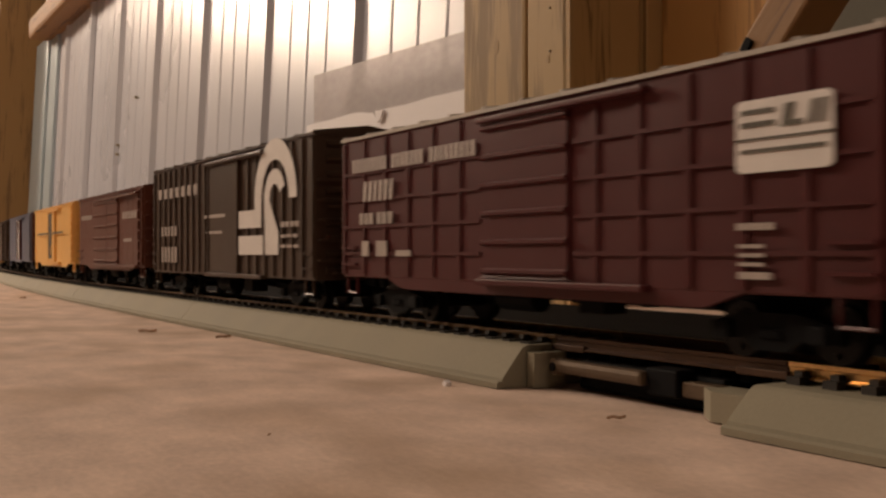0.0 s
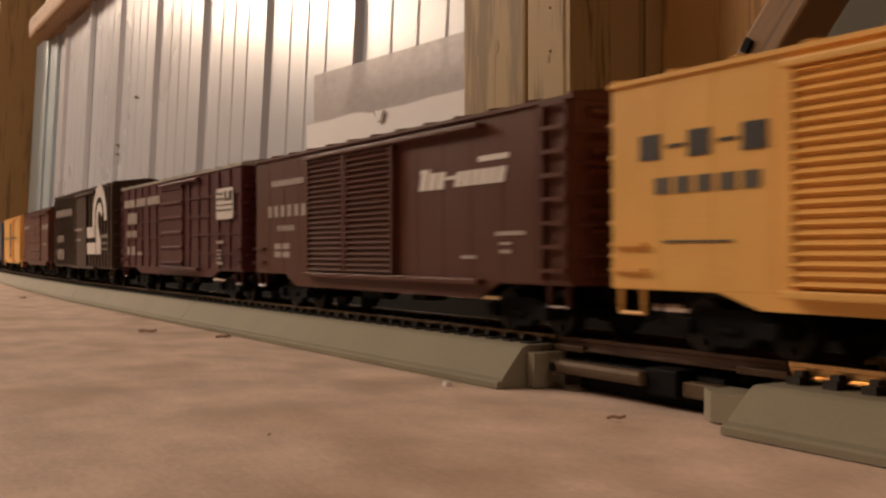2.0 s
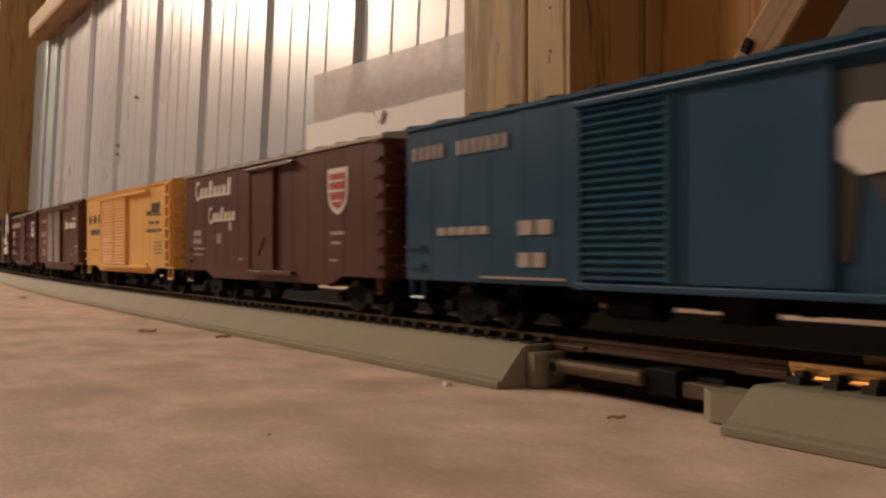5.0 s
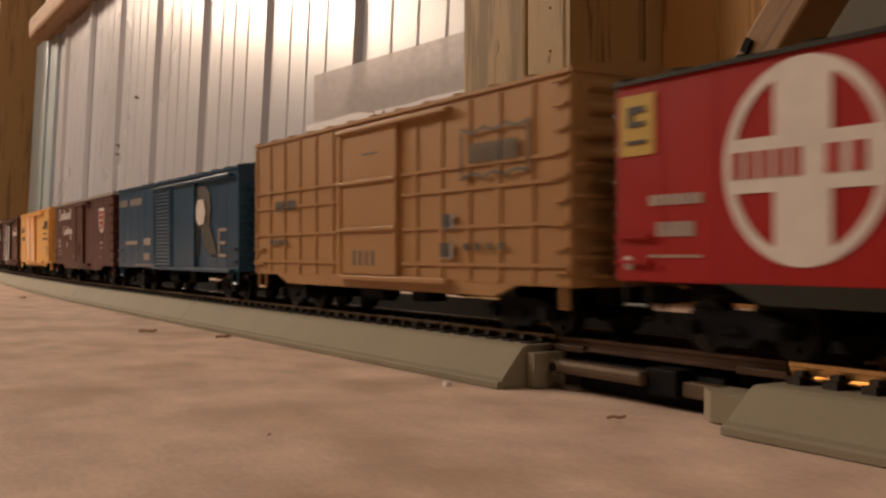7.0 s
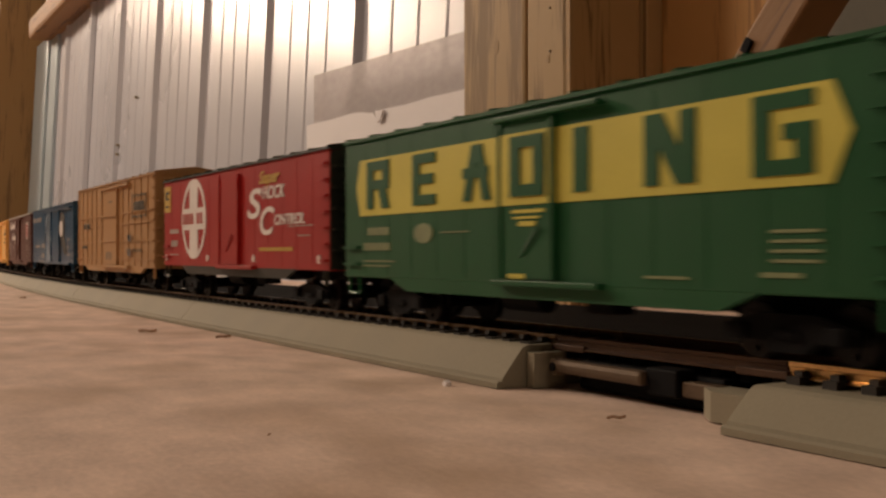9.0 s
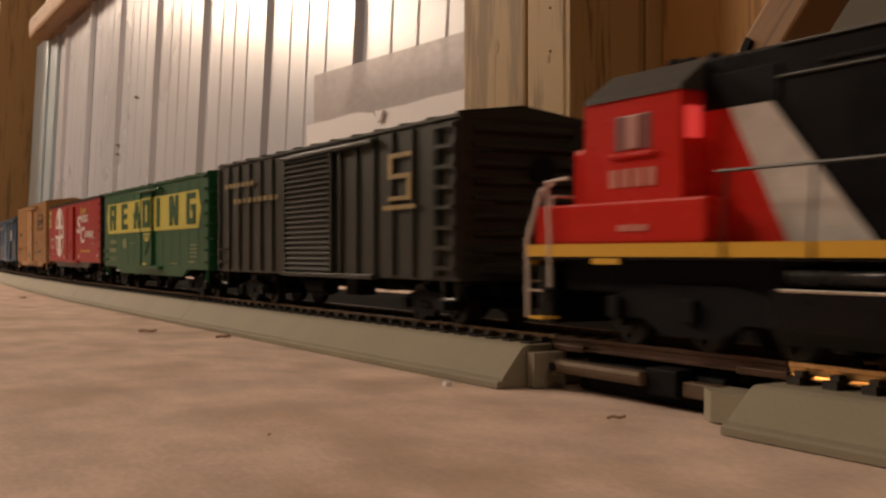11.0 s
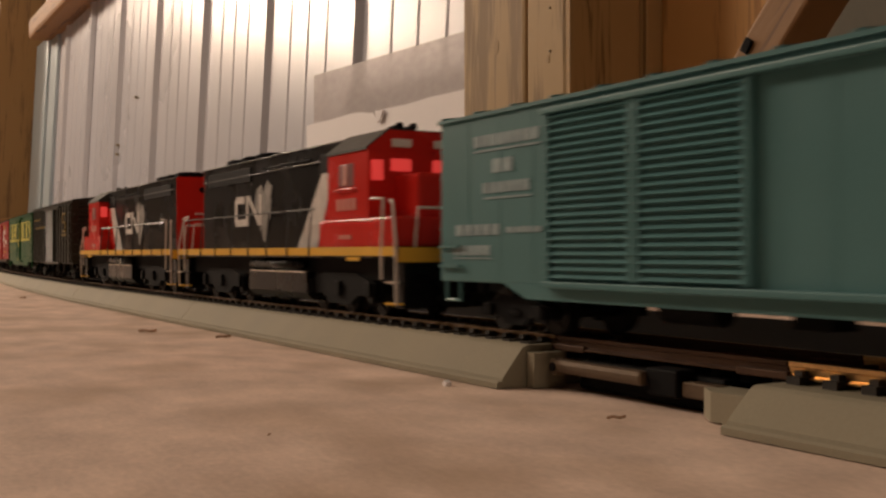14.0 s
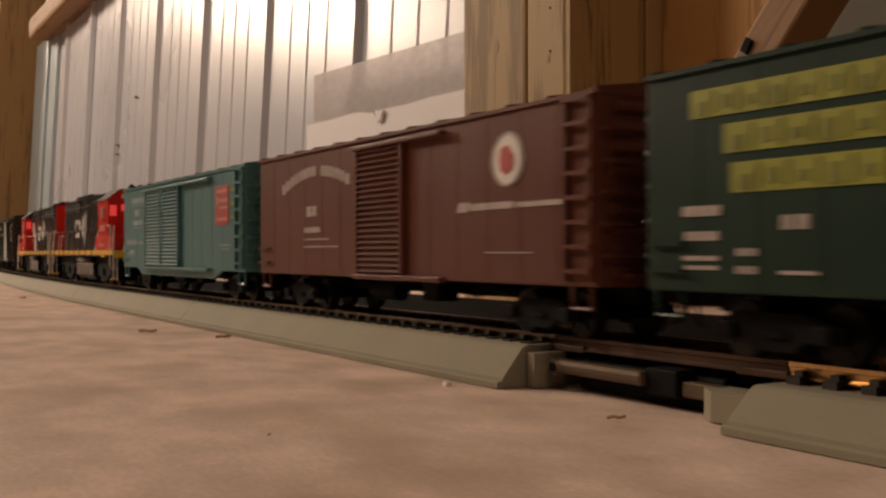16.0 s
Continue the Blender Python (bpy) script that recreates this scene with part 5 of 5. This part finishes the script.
    for s in (-1, 1):
        bm = bmesh.new()
        box(bm, X(0.0275), X(0.0375), *sorted((s * 0.0160, s * 0.01655)), 0.0358, 0.0422, 0.0002)
        part("cab_window", bm, P_DEEPRED, e, "dull red side window opening")
        bm = bmesh.new()
        box(bm, X(0.0310), X(0.0345), *sorted((s * 0.0162, s * 0.0168)), 0.0360, 0.0420, 0.0002)
        part("window_post", bm, P_PINK, e)
        bm = bmesh.new()
        box(bm, X(0.0262), X(0.0388), *sorted((s * 0.0162, s * 0.0172)), 0.0345, 0.0353, 0.0002)
        part("arm_rest", bm, P_LOCO_RED, e)
        mark(e, "lettering", [rect(X(0.0260) + k * 0.0034, X(0.0260) + k * 0.0034 + 0.0026, 0.0292, 0.0325) for k in range(4)], P_DULLRED, "", 0, 0.0164, s)
        mark(e, "lettering", [rect(X(0.0285), X(0.0370), 0.0212, 0.0224)], P_DULLRED, "", 0, 0.0166, s)
        mark(e, "red_wedge", [[(X(0.0440), 0.0190), (X(0.0645), 0.0190), (X(0.0520), 0.0415), (X(0.0440), 0.0415)]], P_LOCO_RED, "", 0, 0.0112, s)
        mark(e, "pale_stripe", [[(X(0.0640), 0.0190), (X(0.0800), 0.0190), (X(0.0605), 0.0415), (X(0.0515), 0.0415)]], P_SILVER, "grey-white slanted stripe", 0.0002, 0.0112, s)
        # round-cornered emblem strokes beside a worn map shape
        f = (lambda u: X(u)) if s < 0 else (lambda u: X(0.2268 - u))
        def stroke(a, b, z0, z1):
            return rect(*sorted((f(a), f(b))), z0, z1)
        z0, z1, t = 0.0270, 0.0378, 0.0026
        em = [stroke(0.0876, 0.0968, z1 - t, z1), stroke(0.0866, 0.0892, z0 + 0.0010, z1 - 0.0010), stroke(0.0876, 0.0990, z0, z0 + t), stroke(0.0988, 0.1010, z0, z1), stroke(0.1122, 0.1145, z0, z1)]
        em.append([(f(0.0990), z1), (f(0.1022), z1), (f(0.1145), z0), (f(0.1113), z0)])
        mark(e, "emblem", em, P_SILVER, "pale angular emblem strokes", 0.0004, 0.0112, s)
        rng = random.Random(5)
        pts = []
        for k in range(26):
            a = k * math.tau / 26
            r = 1 + 0.15 * math.sin(3 * a + 0.5) + rng.uniform(-0.22, 0.22)
            pts.append((f(0.1165) + 0.0074 * r * math.cos(a), 0.0326 + 0.0088 * r * math.sin(a)))
        mark(e, "map_shape", [pts], P_MAP, "worn grey map shape", 0.0002, 0.0112, s)
        # long handrail with its stanchions
        bm = bmesh.new()
        tube(bm, [(X(0.054), s * (HALF - 0.0006), 0.0305), (X(0.184), s * (HALF - 0.0006), 0.0305)], 0.0003, 5)
        part("handrail", bm, M_DULLBLACK, e)
        for k in range(8):
            bm = bmesh.new()
            u = 0.056 + 0.0178 * k
            tube(bm, [(X(u), s * (HALF + 0.0004), 0.0164), (X(u), s * (HALF + 0.0003), 0.0200), (X(u), s * (HALF - 0.0006), 0.0305)], 0.00026, 5)
            part("stanchion", bm, M_DULLBLACK, e)
    # horn on the cab roof
    bm = bmesh.new()
    tube(bm, [(X(0.032), 0, 0.0510), (X(0.032), 0, 0.0530)], 0.0006, 6)
    for y, d in ((-0.0022, -1), (0.0, 1), (0.0022, -1)):
        tube(bm, [(X(0.032) - d * 0.002, y, 0.0532), (X(0.032) + d * 0.0035, y, 0.0532)], 0.0006, 6)
        tube(bm, [(X(0.032) + d * 0.0035, y, 0.0532), (X(0.032) + d * 0.0050, y, 0.0532)], 0.0011, 8)
    part("horn", bm, M_BLACK, e, smooth=False)
    # tank and running gear
    bm = bmesh.new()
    prism(bm, [(-0.0152, 0.0116), (-0.0152, 0.0052), (-0.0130, 0.0030), (0.0130, 0.0030), (0.0152, 0.0052), (0.0152, 0.0116)], X(0.0640), X(0.1150), "x")
    part("fuel_tank", bm, P_LOCO_BLACK, e, "glossy black fuel tank")
    bm = bmesh.new()
    for s in (-1, 1):
        # bright strip painted in for the gloss highlight on the tank's top edge
        bm = bmesh.new()
        box(bm, X(0.0655), X(0.1135), *sorted((s * 0.0146, s * 0.0155)), 0.0112, 0.0118, 0.0002)
        part("tank_glint", bm, M_STEEL, e, "bright strip standing for the highlight on the tank edge")
        # grey strips put in for the pale highlight lines along the hood
        for z0 in (0.0500, 0.0450):
            bm = bmesh.new()
            box(bm, X(0.062), X(0.1790), *sorted((s * 0.0108, s * 0.0117)), z0, z0 + 0.0004, 0.0001)
            part("hood_glint", bm, M_DULLBLACK, e)
        bm = bmesh.new()
        disc(bm, (X(0.0900), s * 0.0145, 0.0138), 0.0016, 0.0450, "x", 10)
        part("air_tank", bm, P_LOCO_BLACK, e, smooth=True)
    for x in (-0.053, 0.053):
        truck(e, x, 3, 0.040)
    for s in (-1, 1):
        coupler(e, s * (h + 0.0005), s)


M_DULLBLACK = mat("dark_grey_wire", (0.032, 0.03, 0.028), 0.45, 0.2, 150, 0.1, 1500, spec=0.5)
P_ROOFGREY = mat("dark_grey_roof_paint", (0.034, 0.031, 0.025), 0.65, 0.15, 120, 0.08, 1500)
P_DEEPRED = mat("shaded_red_opening", (0.16, 0.012, 0.010), 0.5, 0.1, 120, 0.02, 1500)
P_DULLRED = mat("pale_red_lettering", (0.55, 0.16, 0.12), 0.5, 0.1, 200, 0.02, 1500)


# speeds: the train gathers way at first, then runs evenly
RUN = [(0.0, 0.0), (0.5, 0.0568), (1.0, 0.1168), (1.5, 0.1805), (2.0, 0.2588), (2.5, 0.3357), (3.0, 0.4123), (3.5, 0.4907), (4.0, 0.5696), (4.2, 0.6010), (6.7, 0.9828), (7.0, 1.0273),
       (7.5, 1.1005), (8.0, 1.1762), (8.5, 1.2518), (9.0, 1.3290), (9.2, 1.3599), (12.0, 1.7800), (12.5, 1.8559), (13.0, 1.9329), (13.5, 2.0090), (14.0, 2.0848), (14.5, 2.1620), (15.0, 2.2408), (15.5, 2.3182), (16.0, 2.3949)]


def run(t):
    """How far the train has gone, in metres, at t seconds."""
    n = len(RUN)
    slope = lambda i: (RUN[min(i + 1, n - 1)][1] - RUN[max(i - 1, 0)][1]) / (RUN[min(i + 1, n - 1)][0] - RUN[max(i - 1, 0)][0])
    i = max(k for k in range(n - 1) if RUN[k][0] <= t)
    (t0, s0), (t1, s1) = RUN[i], RUN[i + 1]
    d = t1 - t0
    f = (t - t0) / d
    return (2 * f**3 - 3 * f**2 + 1) * s0 + (f**3 - 2 * f**2 + f) * d * slope(i) + (3 * f**2 - 2 * f**3) * s1 + (f**3 - f**2) * d * slope(i + 1)


def motions():
    for car, mid, arm, *turned in TRAIN:
        rows = []
        for k in range(161):
            x = mid - run(k / 10)
            m = track_pose(x - arm, x + arm, RAIL_TOP)
            if turned and turned[0]:
                m = m @ pose(0, 0, 0, 0, 0, 180)
            rows.append((k / 10, m))
        walk(car, rows)
    # each wheelset rolls without slip
    for w, a in SPIN:
        back = -1 if w.parent.parent.get("label", "").endswith("trailing") else 1
        walk(w, [(k / FPS, pose(a, 0, WHEEL_R, 0, -back * math.degrees(run(min(k / FPS, 16.0)) / WHEEL_R), 0)) for k in range(16 * FPS + 1)])


build_room()
build_wall()
build_posts()
build_track()
build_shade_strip()
build_crumbs()
build_train()
motions()
